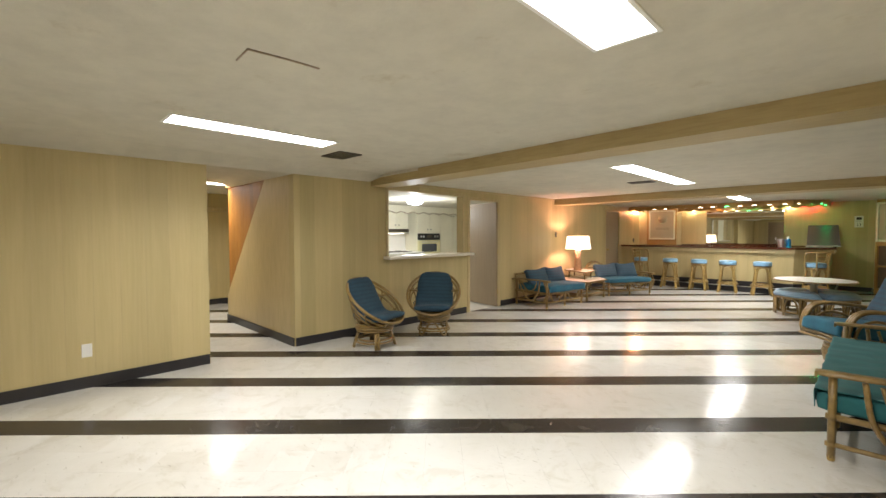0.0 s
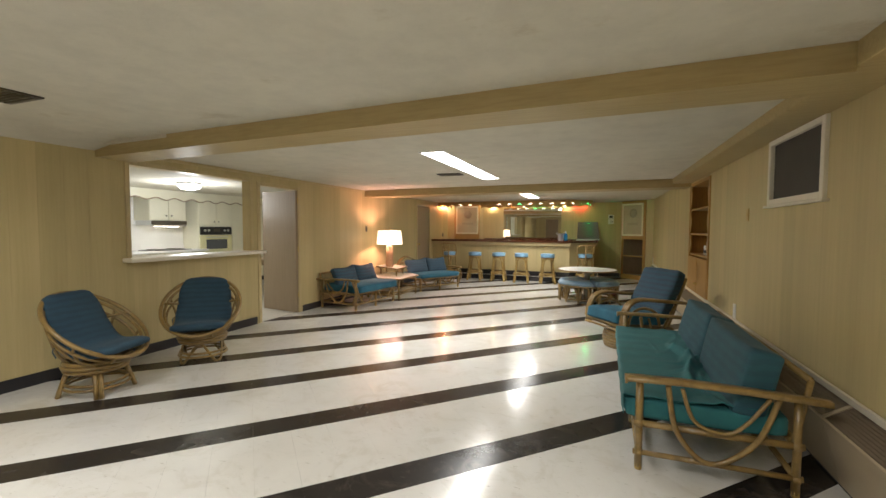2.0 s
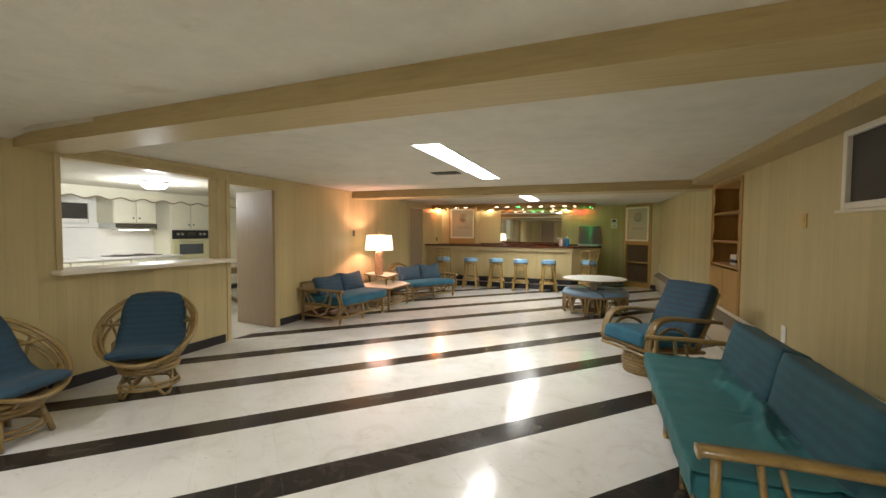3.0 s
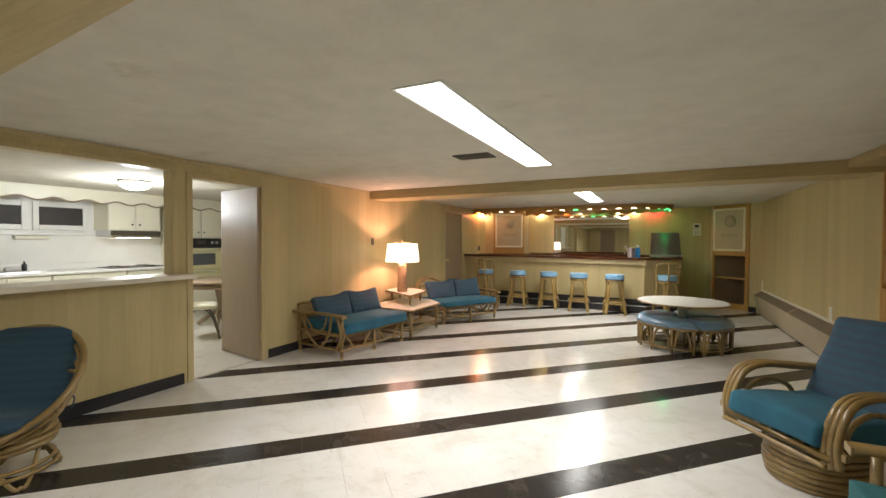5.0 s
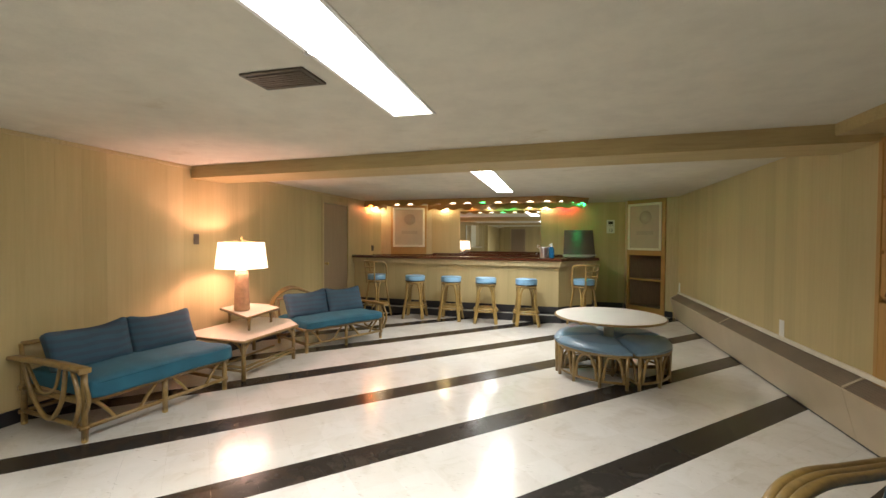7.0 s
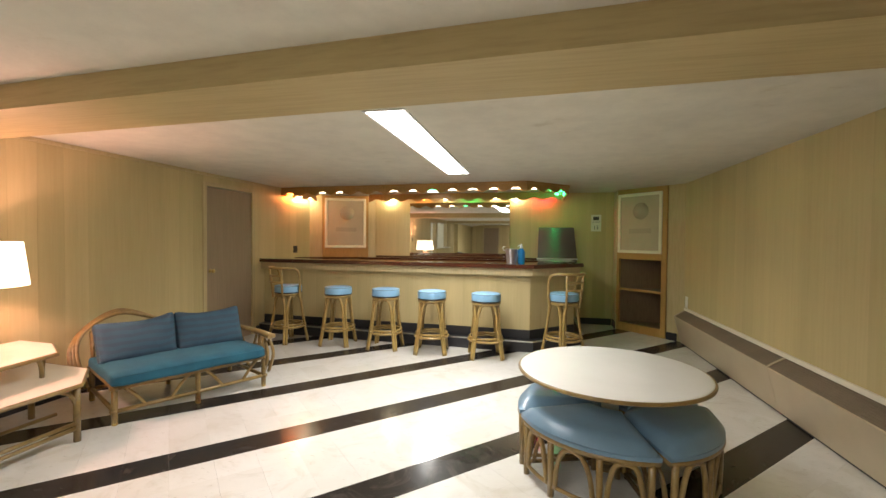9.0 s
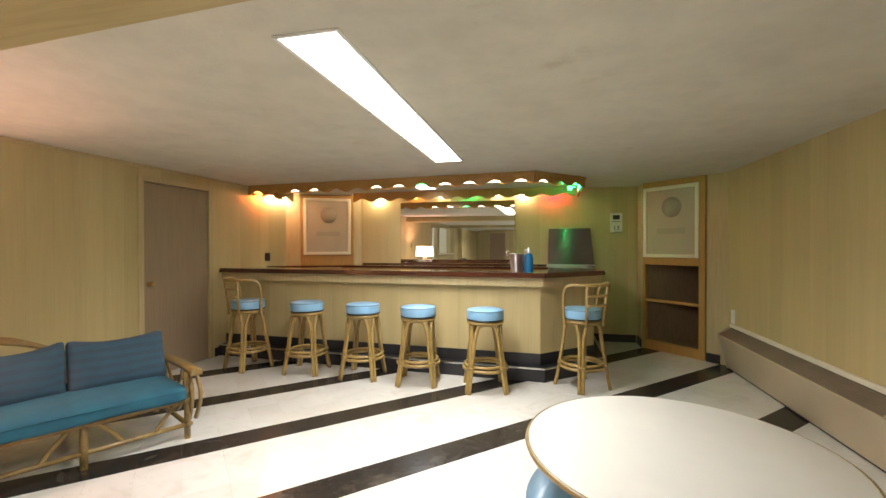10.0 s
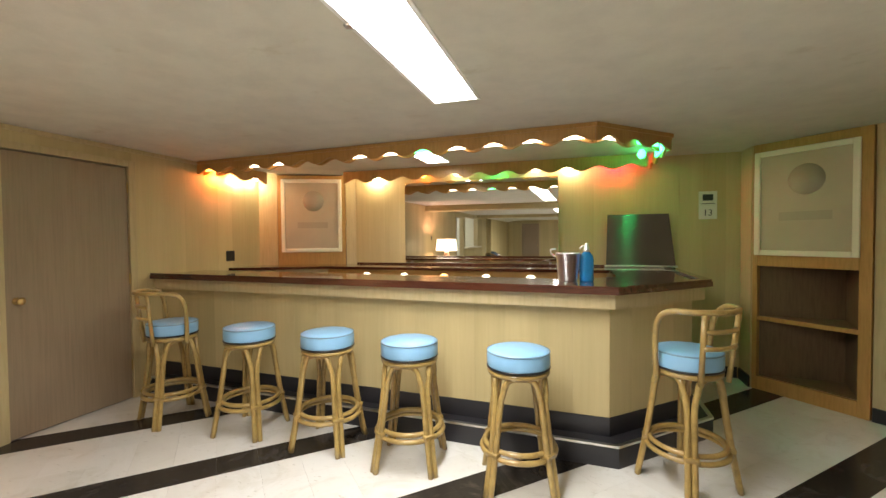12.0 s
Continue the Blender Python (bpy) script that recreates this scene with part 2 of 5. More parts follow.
ASH = wood("ash_panel", (0.575, 0.468, 0.238), (0.52, 0.415, 0.20), 0.45, (16, 16, 0.7), vary=0.12, kind="World", streak=(3.6, 3.6, 0.10), band_mix=0.45, band_span=(0.84, 1.14))
ASH_PLAIN = wood("ash_trim", (0.56, 0.45, 0.245), (0.45, 0.355, 0.175), 0.4, (14, 14, 1.2))
BEAM = wood("beam_wood", (0.46, 0.355, 0.165), (0.36, 0.265, 0.11), 0.5, (1.0, 16, 16))
CEILING = ceiling_material()
HONEY = wood("honey_wood", (0.46, 0.262, 0.078), (0.32, 0.17, 0.045), 0.38, (20, 20, 2.0))
# dark brown that carries the shade inside the open corner cabinet
SHADED_WOOD = wood("shaded_lining", (0.17, 0.105, 0.05), (0.10, 0.06, 0.028), 0.5, (20, 20, 2.0))
BROWN = wood("brown_slat", (0.36, 0.155, 0.03), (0.22, 0.09, 0.018), 0.45, (24, 24, 1.0), vary=0.25)
MAHOGANY = wood("mahogany", (0.085, 0.025, 0.012), (0.045, 0.013, 0.007), 0.09, (1.2, 20, 20), coat=0.6)
DOOR = wood("door_veneer", (0.33, 0.245, 0.16), (0.26, 0.19, 0.12), 0.42, (22, 22, 0.8))
WHITE_TILE = tile_material("white_tile", (0.82, 0.82, 0.80), (0.75, 0.74, 0.70), (0.32, 0.29, 0.23), 0.18)
BLACK_TILE = tile_material("black_tile", (0.030, 0.026, 0.024), (0.06, 0.052, 0.045), (0.085, 0.078, 0.066), 0.2, 0.05, 0.22)
KITCHEN_TILE = tile_material("kitchen_tile", (0.74, 0.71, 0.64), (0.62, 0.58, 0.5), (0.45, 0.42, 0.36), 0.35)
GROUT = paint("tile_bed", (0.38, 0.35, 0.29), 0.8)
VINYL_BASE = paint("black_cove_base", (0.022, 0.021, 0.024), 0.35, 0.2)
CREAM = paint("cream_enamel", (0.80, 0.77, 0.62), 0.35, 0.04, relief=0.03)
WHITE = paint("white_enamel", (0.83, 0.82, 0.78), 0.35, 0.03, relief=0.02)
IVORY = paint("ivory_laminate", (0.80, 0.74, 0.62), 0.28, 0.05, 6, relief=0.02)
HEATER_GRILLE = paint("heater_grille", (0.19, 0.145, 0.10), 0.5, 0.15)
HEATER = paint("heater_enamel", (0.50, 0.41, 0.28), 0.4, 0.06, relief=0.04)
GRILLE = paint("grille_metal", (0.10, 0.085, 0.065), 0.45, 0.15, metal=0.3)
BLACK = paint("black_plastic", (0.016, 0.016, 0.017), 0.3, 0.1)
STEEL = paint("steel", (0.72, 0.72, 0.70), 0.28, 0.05, metal=1.0, relief=0.03)
CHROME = paint("polished_steel", (0.86, 0.88, 0.90), 0.34, 0.03, metal=1.0, relief=0.02)
BRASS = paint("brass", (0.55, 0.40, 0.16), 0.3, 0.08, metal=1.0, relief=0.03)
TEAL = fabric("teal_cloth", (0.022, 0.155, 0.165), (0.018, 0.115, 0.13), "X", 0.2, 0.3)
SEAT_BLUE = fabric("blue_seat_cloth", (0.016, 0.120, 0.185), (0.014, 0.09, 0.145), "X", 0.3, 0.3)
SLATE = fabric("striped_blue_cloth", (0.036, 0.092, 0.138), (0.042, 0.061, 0.096), "Z", 0.055, 0.6)
TEAL_BACK = fabric("teal_back_cloth", (0.027, 0.105, 0.135), (0.023, 0.075, 0.105), "Z", 0.06, 0.5)
HOOP_BLUE = fabric("dark_blue_cloth", (0.027, 0.076, 0.122), (0.021, 0.052, 0.085), "Z", 0.05, 0.5)
SKY_VINYL = paint("sky_blue_vinyl", (0.24, 0.46, 0.68), 0.38, 0.06, 5, relief=0.08, coat=0.1)
OTTO_VINYL = paint("ottoman_vinyl", (0.15, 0.255, 0.355), 0.34, 0.10, 4, relief=0.1, coat=0.15)
RATTAN = rattan_material("honey_rattan", (0.415, 0.285, 0.092))
OLD_RATTAN = rattan_material("aged_rattan", (0.30, 0.198, 0.066))
SHADE_CLOTH = glow("lamp_shade_cloth", (1.0, 0.80, 0.60), 2.2)
OVEN_YELLOW = paint("oven_enamel", (0.74, 0.70, 0.42), 0.3, 0.04, relief=0.02)
OVEN_GLASS = paint("oven_glass", (0.09, 0.10, 0.11), 0.12, 0.05, relief=0)
CERAMIC = paint("lamp_ceramic", (0.40, 0.24, 0.13), 0.5, 0.25, 20, relief=0.5, relief_scale=40)
SCREEN_CLOTH = paint("grille_cloth", (0.50, 0.44, 0.32), 0.9, 0.06, relief=0.5, relief_scale=220)
SCREEN_DARK = paint("grille_cloth_over_hole", (0.42, 0.37, 0.275), 0.9, 0.08, relief=0.5, relief_scale=220)
DARK_VOID = paint("dark_mesh_screen", (0.045, 0.038, 0.032), 0.6, 0.2)
PAPER = paint("paper", (0.78, 0.76, 0.70), 0.7, 0.03, relief=0)
INK = paint("ink", (0.03, 0.03, 0.035), 0.6, 0.1, relief=0)
BLUE_GLASS = glass_material("blue_glass", (0.04, 0.36, 0.80), weight=0.55)
TUBE = glow("fluorescent_diffuser", (1.0, 0.975, 0.94), TUBE_GLOW)
KITCHEN_GLOW = glow("kitchen_dome_glass", (0.96, 0.98, 1.0), 40.0)
BULBS = {"white": glow("bulb_white", (1.0, 0.86, 0.62), 6.0), "green": glow("bulb_green", (0.05, 1.0, 0.25), 6.0), "amber": glow("bulb_amber", (1.0, 0.40, 0.06), 6.0),
         "vivid green": glow("bulb_vivid_green", (0.03, 1.0, 0.30), 8.0), "red": glow("bulb_red", (1.0, 0.04, 0.02), 9.0)}
mirror_mat, _nt, _b = material("mirror_silver")
_b.inputs["Base Color"].default_value, _b.inputs["Metallic"].default_value, _b.inputs["Roughness"].default_value = (0.82, 0.84, 0.82, 1), 1.0, 0.01
GLOSS_BLACK, _nt, _b = material("brushed_black_panel")
_b.inputs["Base Color"].default_value, _b.inputs["Roughness"].default_value, _b.inputs["Metallic"].default_value = (0.21, 0.20, 0.195, 1), 0.22, 1.0
_b.inputs["Anisotropic"].default_value = 1.0
_w = node(_nt, "ShaderNodeCombineXYZ", Z=1.0)
_nt.links.new(_w.outputs["Vector"], _b.inputs["Tangent"])


# ---- walls ----
def wall(name, axis, at, out, rects, label, thick=0.12, skin=ASH):
    """A wall in the plane axis = at, thickened away from the room, made of the solid pieces left round its openings."""
    s = Shape()
    for a0, a1, z0, z1 in rects:
        p, q = sorted((at, at + out * thick))
        s.box(p, q, a0, a1, z0, z1) if axis == "x" else s.box(a0, a1, p, q, z0, z1)
    return structure(name, s, skin, label)


BOARD_W = 0.2


def boards(parent, axis, at, out, rects, z_low=0.0):
    """Upright veneer boards with narrow joints on the room side of a wall."""
    cache = {}
    for a0, a1, z0, z1 in rects:
        k = math.floor(a0 / BOARD_W)
        while k * BOARD_W < a1 - 1e-6:
            b0, b1 = max(a0, k * BOARD_W) + 0.0001, min(a1, (k + 1) * BOARD_W) - 0.0001
            k += 1
            if b1 - b0 < 0.012:
                continue
            key = (round(b1 - b0, 4), round(z1 - z0, 4))
            if key not in cache:
                h, w = key[1], key[0]
                s = Shape()
                t, c = 0.006, 0.0002
                if axis == "x":
                    v = [(0, 0, 0), (0, w, 0), (0, w, h), (0, 0, h), (-out * t, c, 0), (-out * t, w - c, 0), (-out * t, w - c, h), (-out * t, c, h)]
                else:
                    v = [(0, 0, 0), (w, 0, 0), (w, 0, h), (0, 0, h), (c, -out * t, 0), (w - c, -out * t, 0), (w - c, -out * t, h), (c, -out * t, h)]
                s.add(v, [(4, 5, 6, 7), (0, 1, 5, 4), (1, 2, 6, 5), (2, 3, 7, 6), (3, 0, 4, 7)])
                cache[key] = s.mesh("board")
                cache[key].materials.append(ASH)
            ob = new("board", cache[key])
            ob.location = (at, b0, z0) if axis == "x" else (b0, at, z0)
            ob.parent = parent


LEFT_A = [(YS, 0.76, 0, HT)]
LEFT_B = [(1.72, 3.13, 0, HT), (3.13, 4.85, 0, 1.02), (3.13, 4.85, 2.04, HT), (4.85, 4.98, 0, HT), (4.98, 5.82, 2.01, HT), (5.82, 10.56, 0, HT), (10.56, 11.48, 2.02, HT), (11.48, YN, 0, HT)]
RIGHT = [(YS, 3.42, 0, HT), (3.42, 4.25, 0, 1.62), (3.42, 4.25, 2.07, HT), (4.25, 6.32, 0, HT), (6.32, 7.60, 2.06, HT), (6.32, 7.60, 0, 0.1), (7.60, YN, 0, HT)]
wall_left_a = wall("wall_left_south", "x", XL - 0.01, -1, LEFT_A, "pale ash panelled wall beside the hallway opening")
wall_left = wall("wall_left", "x", XL, -1, LEFT_B, "pale ash panelled wall with hatch and doorways")
wall_right = wall("wall_right", "x", XR, 1, RIGHT, "pale ash panelled wall above a baseboard heater")
wall_south = wall("wall_south", "y", YS, -1, [(XL - 0.2, XR + 0.2, 0, HT)], "pale ash panelled end wall")
wall_north = wall("wall_north", "y", YN, 1, [(XL - 0.2, XR + 0.2, 0, HT)], "pale ash panelled wall behind the bar")
wall_hall_south = wall("wall_hall_south", "y", 0.76, -1, [(-8.7, XL - 0.14, 0, HT)], "pale hallway wall")
wall_hall_end = wall("wall_hall_end", "x", -8.65, -1, [(0.5, 2.62, 0, HT)], "pale hallway end wall")
wall_hall_north = wall("wall_hall_north", "y", 2.6, 1, [(-8.7, -4.6, 0, HT)], "plain wall behind the stairs", thick=0.1)

# wall beside the stairs: the panelling stops on a slope, with a brown slatted screen above it
wall_stair = structure("wall_stair", Shape().add(
    [(x, y, z) for y in (1.72, 1.82) for x, z in ((XL - 0.121, 0), (XL - 0.121, HT), (-5.22, HT), (-6.76, 0.42), (-6.76, 0))],
    [(4, 3, 2, 1, 0), (5, 6, 7, 8, 9), (0, 1, 6, 5), (1, 2, 7, 6), (2, 3, 8, 7), (3, 4, 9, 8), (4, 0, 5, 9)]), ASH_PLAIN, "pale wall panel with a sloped edge beside the stairs")
screen = thing("stair_screen", pose(0, 1.745, 0), "brown wooden slat screen above the sloped stair wall", "screen")
for i in range(12):
    x0 = -6.74 + i * 0.126
    low = 0.42 + (x0 + 0.06 + 6.76) / 1.54 * (HS - 0.42)
    part("slat", Shape().box(x0, x0 + 0.122, 0, 0.03, max(0.43, low - 0.1), HS - 0.06), BROWN, screen)
part("rail", Shape().box(-6.77, -5.2, -0.03, 0.05, HS - 0.07, HS - 0.005, 0.008), BROWN, screen)
structure("trim_hall", Shape().box(-8.648, -8.56, 0.77, 2.59, 1.84, 1.92, 0.01), ASH_PLAIN, "pale header board on the hallway end wall")

# diagonal corners behind the bar
DIAG_R = (Vector((0.48, 13.5)), Vector((1.47, 12.48)))
DIAG_L = (Vector((-4.45, 13.02)), Vector((-3.39, 13.5)))


def diagonal(name, ends, gap, label):
    """A corner wall between two points, open where its cabinet stands. Returns its frame: x along it, -y into the room."""
    a, b = ends
    d = b - a
    m = pose((a.x + b.x) / 2, (a.y + b.y) / 2, 0, 0, 0, math.degrees(math.atan2(d.y, d.x)))
    h = d.length / 2
    s = Shape()
    for x0, x1 in ((-h, gap[0]), (gap[1], h)):
        if x1 - x0 > 0.01:
            s.box(x0, x1, 0, 0.05, 0, HT)
    structure(name, s.turn(m), ASH_PLAIN, label)
    return m


M_R = diagonal("wall_corner_right", DIAG_R, (-0.72, 0.465), "pale diagonal corner wall")
structure("wall_return", Shape().box(0.722, 0.80, 13.235, YN - 0.001, 0, HT), ASH_PLAIN, "short pale wall between the bar wall and the corner cabinet")
M_L = diagonal("wall_corner_left", DIAG_L, (-0.36, 0.46), "pale diagonal corner wall behind the bar")

# ---- floor ----
structure("floor", Shape().box(-9.0, XR + 0.1, YS - 0.1, YN + 0.1, -0.12, -0.004), GROUT, "tile bed under the floor tiles")

# ---- ceiling, beams ----
structure("ceiling", Shape().box(-9.0, XR + 0.2, 2.8, YN + 0.2, H, H + 0.12).box(-9.0, XR + 0.2, YS - 0.2, 2.7995, HS, H + 0.12), CEILING, "mottled tan plaster ceiling")


def beam(name, x0, x1, y_left, slope, width, z0, z1, label):
    """A boxed beam that crosses the room a little askew."""
    ya, yb = y_left + slope * (x0 - XL), y_left + slope * (x1 - XL)
    return structure(name, Shape().prism([(x0, ya), (x1, yb), (x1, yb + width), (x0, ya + width)], z0, z1), BEAM, label)


beam("beam_south", XL + 0.007, 1.204, 2.87, -0.065, 0.36, 2.065, HS + 0.002, "tan boxed ceiling beam across the room")
beam("beam_north", XL + 0.007, XR - 0.007, 7.90, -0.055, 0.46, 2.035, H + 0.002, "tan boxed ceiling beam across the room")
structure("soffit_right", Shape().box(1.205, XR - 0.007, YS, 7.60, 2.085, HS + 0.002, 0.006), BEAM, "tan boxed soffit along the wall")
cove = Shape().add([(x, y, z) for y in (YS, 2.86) for x, z in ((XL - 0.002, HS + 0.002), (XL - 0.002, 2.125), (XL + 0.42, HS + 0.002))], [(0, 1, 2), (5, 4, 3), (0, 3, 4, 1), (1, 4, 5, 2), (2, 5, 3, 0)])
structure("ceiling_cove", cove, CEILING, "tan plaster cove where the ceiling meets the panelling")
stair_cove = Shape().add([(x, y, z) for x in (-6.5, XL - 0.004) for y, z in ((1.719, HS + 0.002), (1.719, 2.125), (1.40, HS + 0.002))], [(2, 1, 0), (3, 4, 5), (1, 4, 3, 0), (2, 5, 4, 1), (0, 3, 5, 2)])
structure("ceiling_cove", stair_cove, CEILING, "tan plaster cove above the stair wall")
structure("crown_trim", Shape().box(XL + 0.007, XL + 0.025, 3.24, 7.895, H - 0.035, H - 0.001, 0.006), ASH_PLAIN, "narrow pale cornice strip")
structure("crown_trim_north", Shape().box(XL + 0.007, XL + 0.025, 8.37, 12.9, H - 0.035, H - 0.001, 0.006), ASH_PLAIN, "narrow pale cornice strip")


# ---- black cove baseboards ----
def baseboard(axis, at, out, a0, a1):
    p, q = sorted((at - out * 0.0065, at - out * 0.019))
    s = Shape()
    s.box(p, q, a0, a1, -0.003, 0.105, 0.004) if axis == "x" else s.box(a0, a1, p, q, -0.003, 0.105, 0.004)
    return structure("baseboard", s, VINYL_BASE, "black vinyl cove baseboard")


for a0, a1 in ((1.725, 4.90), (5.90, 10.50), (11.54, 11.78)):
    baseboard("x", XL, -1, a0, a1)
baseboard("x", XL - 0.01, -1, YS, 0.755)
baseboard("y", 1.72, 1, -6.76, XL - 0.002)
baseboard("x", -8.65, -1, 0.78, 2.58)
baseboard("y", YN, 1, 0.02, 0.70)
structure("baseboard", Shape().box(0.706, 0.7215, 13.23, YN - 0.02, -0.003, 0.105, 0.004), VINYL_BASE, "black vinyl cove baseboard")
structure("baseboard", Shape().box(0.47, 0.62, -0.02, -0.005, -0.003, 0.105, 0.004).turn(M_R), VINYL_BASE, "black vinyl cove baseboard")

# ---- the hatch to the kitchen ----
hatch = thing("window_hatch", pose(XL, 3.99, 0), "pale wooden frame of the kitchen serving hatch", "hatch")
hatch["kind"] = "structure"
for nm, b in (("window_frame", (-0.13, 0.02, -0.86, -0.812, 1.02, 2.04)), ("window_frame", (-0.13, 0.02, 0.812, 0.86, 1.02, 2.04)), ("window_frame", (-0.13, 0.02, -0.86, 0.86, 2.034, 2.08))):
    part(nm, Shape().box(*b, 0.006), ASH_PLAIN, hatch)
part("window_sill", Shape().box(-0.22, 0.15, -0.90, 0.97, 1.018, 1.062, 0.012), IVORY, hatch, "ivory laminate serving counter")


def casing(name, y0, y1, z1, label, axis_x=XL, out=1):
    c = thing(name, pose(axis_x, 0, 0), label, "door frame")
    c["kind"] = "structure"
    for b in ((-0.125, 0.018, y0 - 0.06, y0, 0, z1 + 0.05), (-0.125, 0.018, y1, y1 + 0.06, 0, z1 + 0.05), (-0.125, 0.018, y0, y1, z1, z1 + 0.05)):
        part("casing", Shape().box(*b, 0.005), ASH_PLAIN, c)
    return c


casing("door_frame_kitchen", 4.995, 5.80, 1.995, "pale wooden frame of the open kitchen doorway")
casing("door_frame_bar", 10.60, 11.45, 2.005, "pale wooden frame of the closed door by the bar")


def door(name, m, w, h, label, knob_side, knobs=True):
    d = thing(name, m, label, "door")
    d["kind"] = "structure"
    part("leaf", Shape().box(0, w, -0.02, 0.02, 0.008, h, 0.004), DOOR, d)
    kx = w - 0.06 if knob_side else 0.06
    for s in (-1, 1) if knobs else ():
        sh = Shape().lathe([(0.0, 0.0), (0.026, 0.002), (0.026, 0.008), (0.010, 0.012), (0.010, 0.03), (0.024, 0.042), (0.026, 0.055), (0.016, 0.066), (0.0, 0.068)], 16)
        part("door_knob", sh.turn(pose(kx, 0.02 * s, 0.96, -90 * s)), BRASS, d, "brass door knob")
    for z in (0.25, 1.0, 1.78):
        part("hinge", Shape().box(-0.008 if knob_side else w - 0.004, 0.004 if knob_side else w + 0.008, -0.026, -0.012, z, z + 0.09, 0.002), BRASS, d)
    return d


door("door_kitchen", pose(-4.43, 5.765, 0, 0, 0, 171), 0.80, 1.985, "plain taupe veneer door standing open into the kitchen", True, False)
door("door_bar", pose(-4.47, 10.605, 0, 0, 0, 90), 0.84, 1.995, "plain taupe veneer door, closed, beside the bar", False)

# door at the far end, seen in the bar mirror
end_door = door("door_end", pose(-3.75, YS + 0.03, 0), 0.82, 2.03, "plain taupe veneer door, closed, in the end wall", True)
for b in ((-0.07, -0.005, 0, 2.09), (0.825, 0.89, 0, 2.09), (-0.005, 0.825, 2.035, 2.09)):
    part("casing", Shape().box(b[0], b[1], -0.022, 0.015, b[2], b[3], 0.004), ASH_PLAIN, end_door)

# ---- window with a dark screen, high in the wall ----
win = thing("window_1", pose(XR, 3.835, 0), "white framed high window with a dark insect screen", "window")
win["kind"] = "structure"
for b in ((-0.03, 0.12, -0.465, -0.415, 1.575, 2.083), (-0.03, 0.12, 0.415, 0.465, 1.575, 2.083), (-0.03, 0.12, -0.415, 0.415, 2.045, 2.083), (-0.03, 0.12, -0.415, 0.415, 1.575, 1.62)):
    part("window_frame", Shape().box(*b, 0.006), IVORY, win)
part("window_sill", Shape().box(-0.045, 0.02, -0.50, 0.50, 1.555, 1.572, 0.004), IVORY, win)
part("screen", Shape().box(0.0, 0.008, -0.415, 0.415, 1.62, 2.045), DARK_VOID, win)
structure("window_well", Shape().box(XR + 0.121, XR + 0.6, 3.3, 4.4, 1.4, 2.16), DARK_VOID, "dark window well")


# ---- light fixtures ----
def panel_light(x0, x1, y0, y1, label="white fluorescent ceiling panel, switched on"):
    cx, cy, w, l = (x0 + x1) / 2, (y0 + y1) / 2, (x1 - x0) / 2, (y1 - y0) / 2
    top_z = HS if cy < 2.7 else H
    t = thing("ceiling_light", pose(cx, cy, top_z), label, "ceiling light", "fluorescent ceiling lights")
    part("diffuser", Shape().box(-w + 0.018, w - 0.018, -l + 0.018, l - 0.018, -0.006, -0.002, 0.0015), TUBE, t, "glowing white diffuser")
    for b in ((-w, -w + 0.018, -l, l), (w - 0.018, w, -l, l), (-w + 0.018, w - 0.018, -l, -l + 0.018), (-w + 0.018, w - 0.018, l - 0.018, l)):
        part("frame", Shape().box(*b, -0.008, -0.001, 0.002), WHITE, t)
    lamp_data = bpy.data.lights.new("panel_lamp", "AREA")
    lamp_data.shape, lamp_data.size, lamp_data.size_y = "RECTANGLE", 2 * w - 0.05, 2 * l - 0.05
    lamp_data.energy, lamp_data.color, lamp_data.spread = TUBE_WATTS * 4 * w * l, (1.0, 0.98, 0.945), radians(150)
    new("panel_lamp", lamp_data).location = (cx, cy, top_z - 0.012)
    for y in (-l * 0.25, l * 0.22):
        part("clip", Shape().box(-w - 0.01, -w + 0.02, y, y + 0.03, -0.014, -0.003, 0.002), STEEL, t)


panel_light(-0.345, -0.06, -1.4, 1.12)
panel_light(-3.06, -2.765, 0.05, 1.33)
panel_light(-1.595, -1.31, 4.18, 6.69)
panel_light(-1.57, -1.285, 8.61, 11.165)
panel_light(-2.28, -2.02, 12.37, 13.05, "small white fluorescent ceiling panel above the bar")
panel_light(-6.95, -6.62, 0.84, 1.88)


def vent(cx, cy, w, l):
    t = thing("ceiling_vent", pose(cx, cy, HS if cy < 2.7 else H), "dark slatted metal air vent in the ceiling", "air vent", "ceiling vents")
    part("backing", Shape().box(-w + 0.02, w - 0.02, -l + 0.02, l - 0.02, -0.006, -0.002), BLACK, t)
    for b in ((-w, -w + 0.02, -l, l), (w - 0.02, w, -l, l), (-w + 0.02, w - 0.02, -l, -l + 0.02), (-w + 0.02, w - 0.02, l - 0.02, l)):
        part("frame", Shape().box(*b, -0.012, -0.001, 0.003), GRILLE, t)
    n = 7
    for i in range(n):
        y = -l + 0.035 + i * (2 * l - 0.07) / (n - 1)
        part("slat", Shape().box(-w + 0.02, w - 0.02, y - 0.008, y + 0.008, -0.016, -0.012).turn(Matrix.Identity(4)), GRILLE, t)


vent(-3.28, 1.67, 0.18, 0.13)
vent(-1.87, 5.955, 0.172, 0.105)

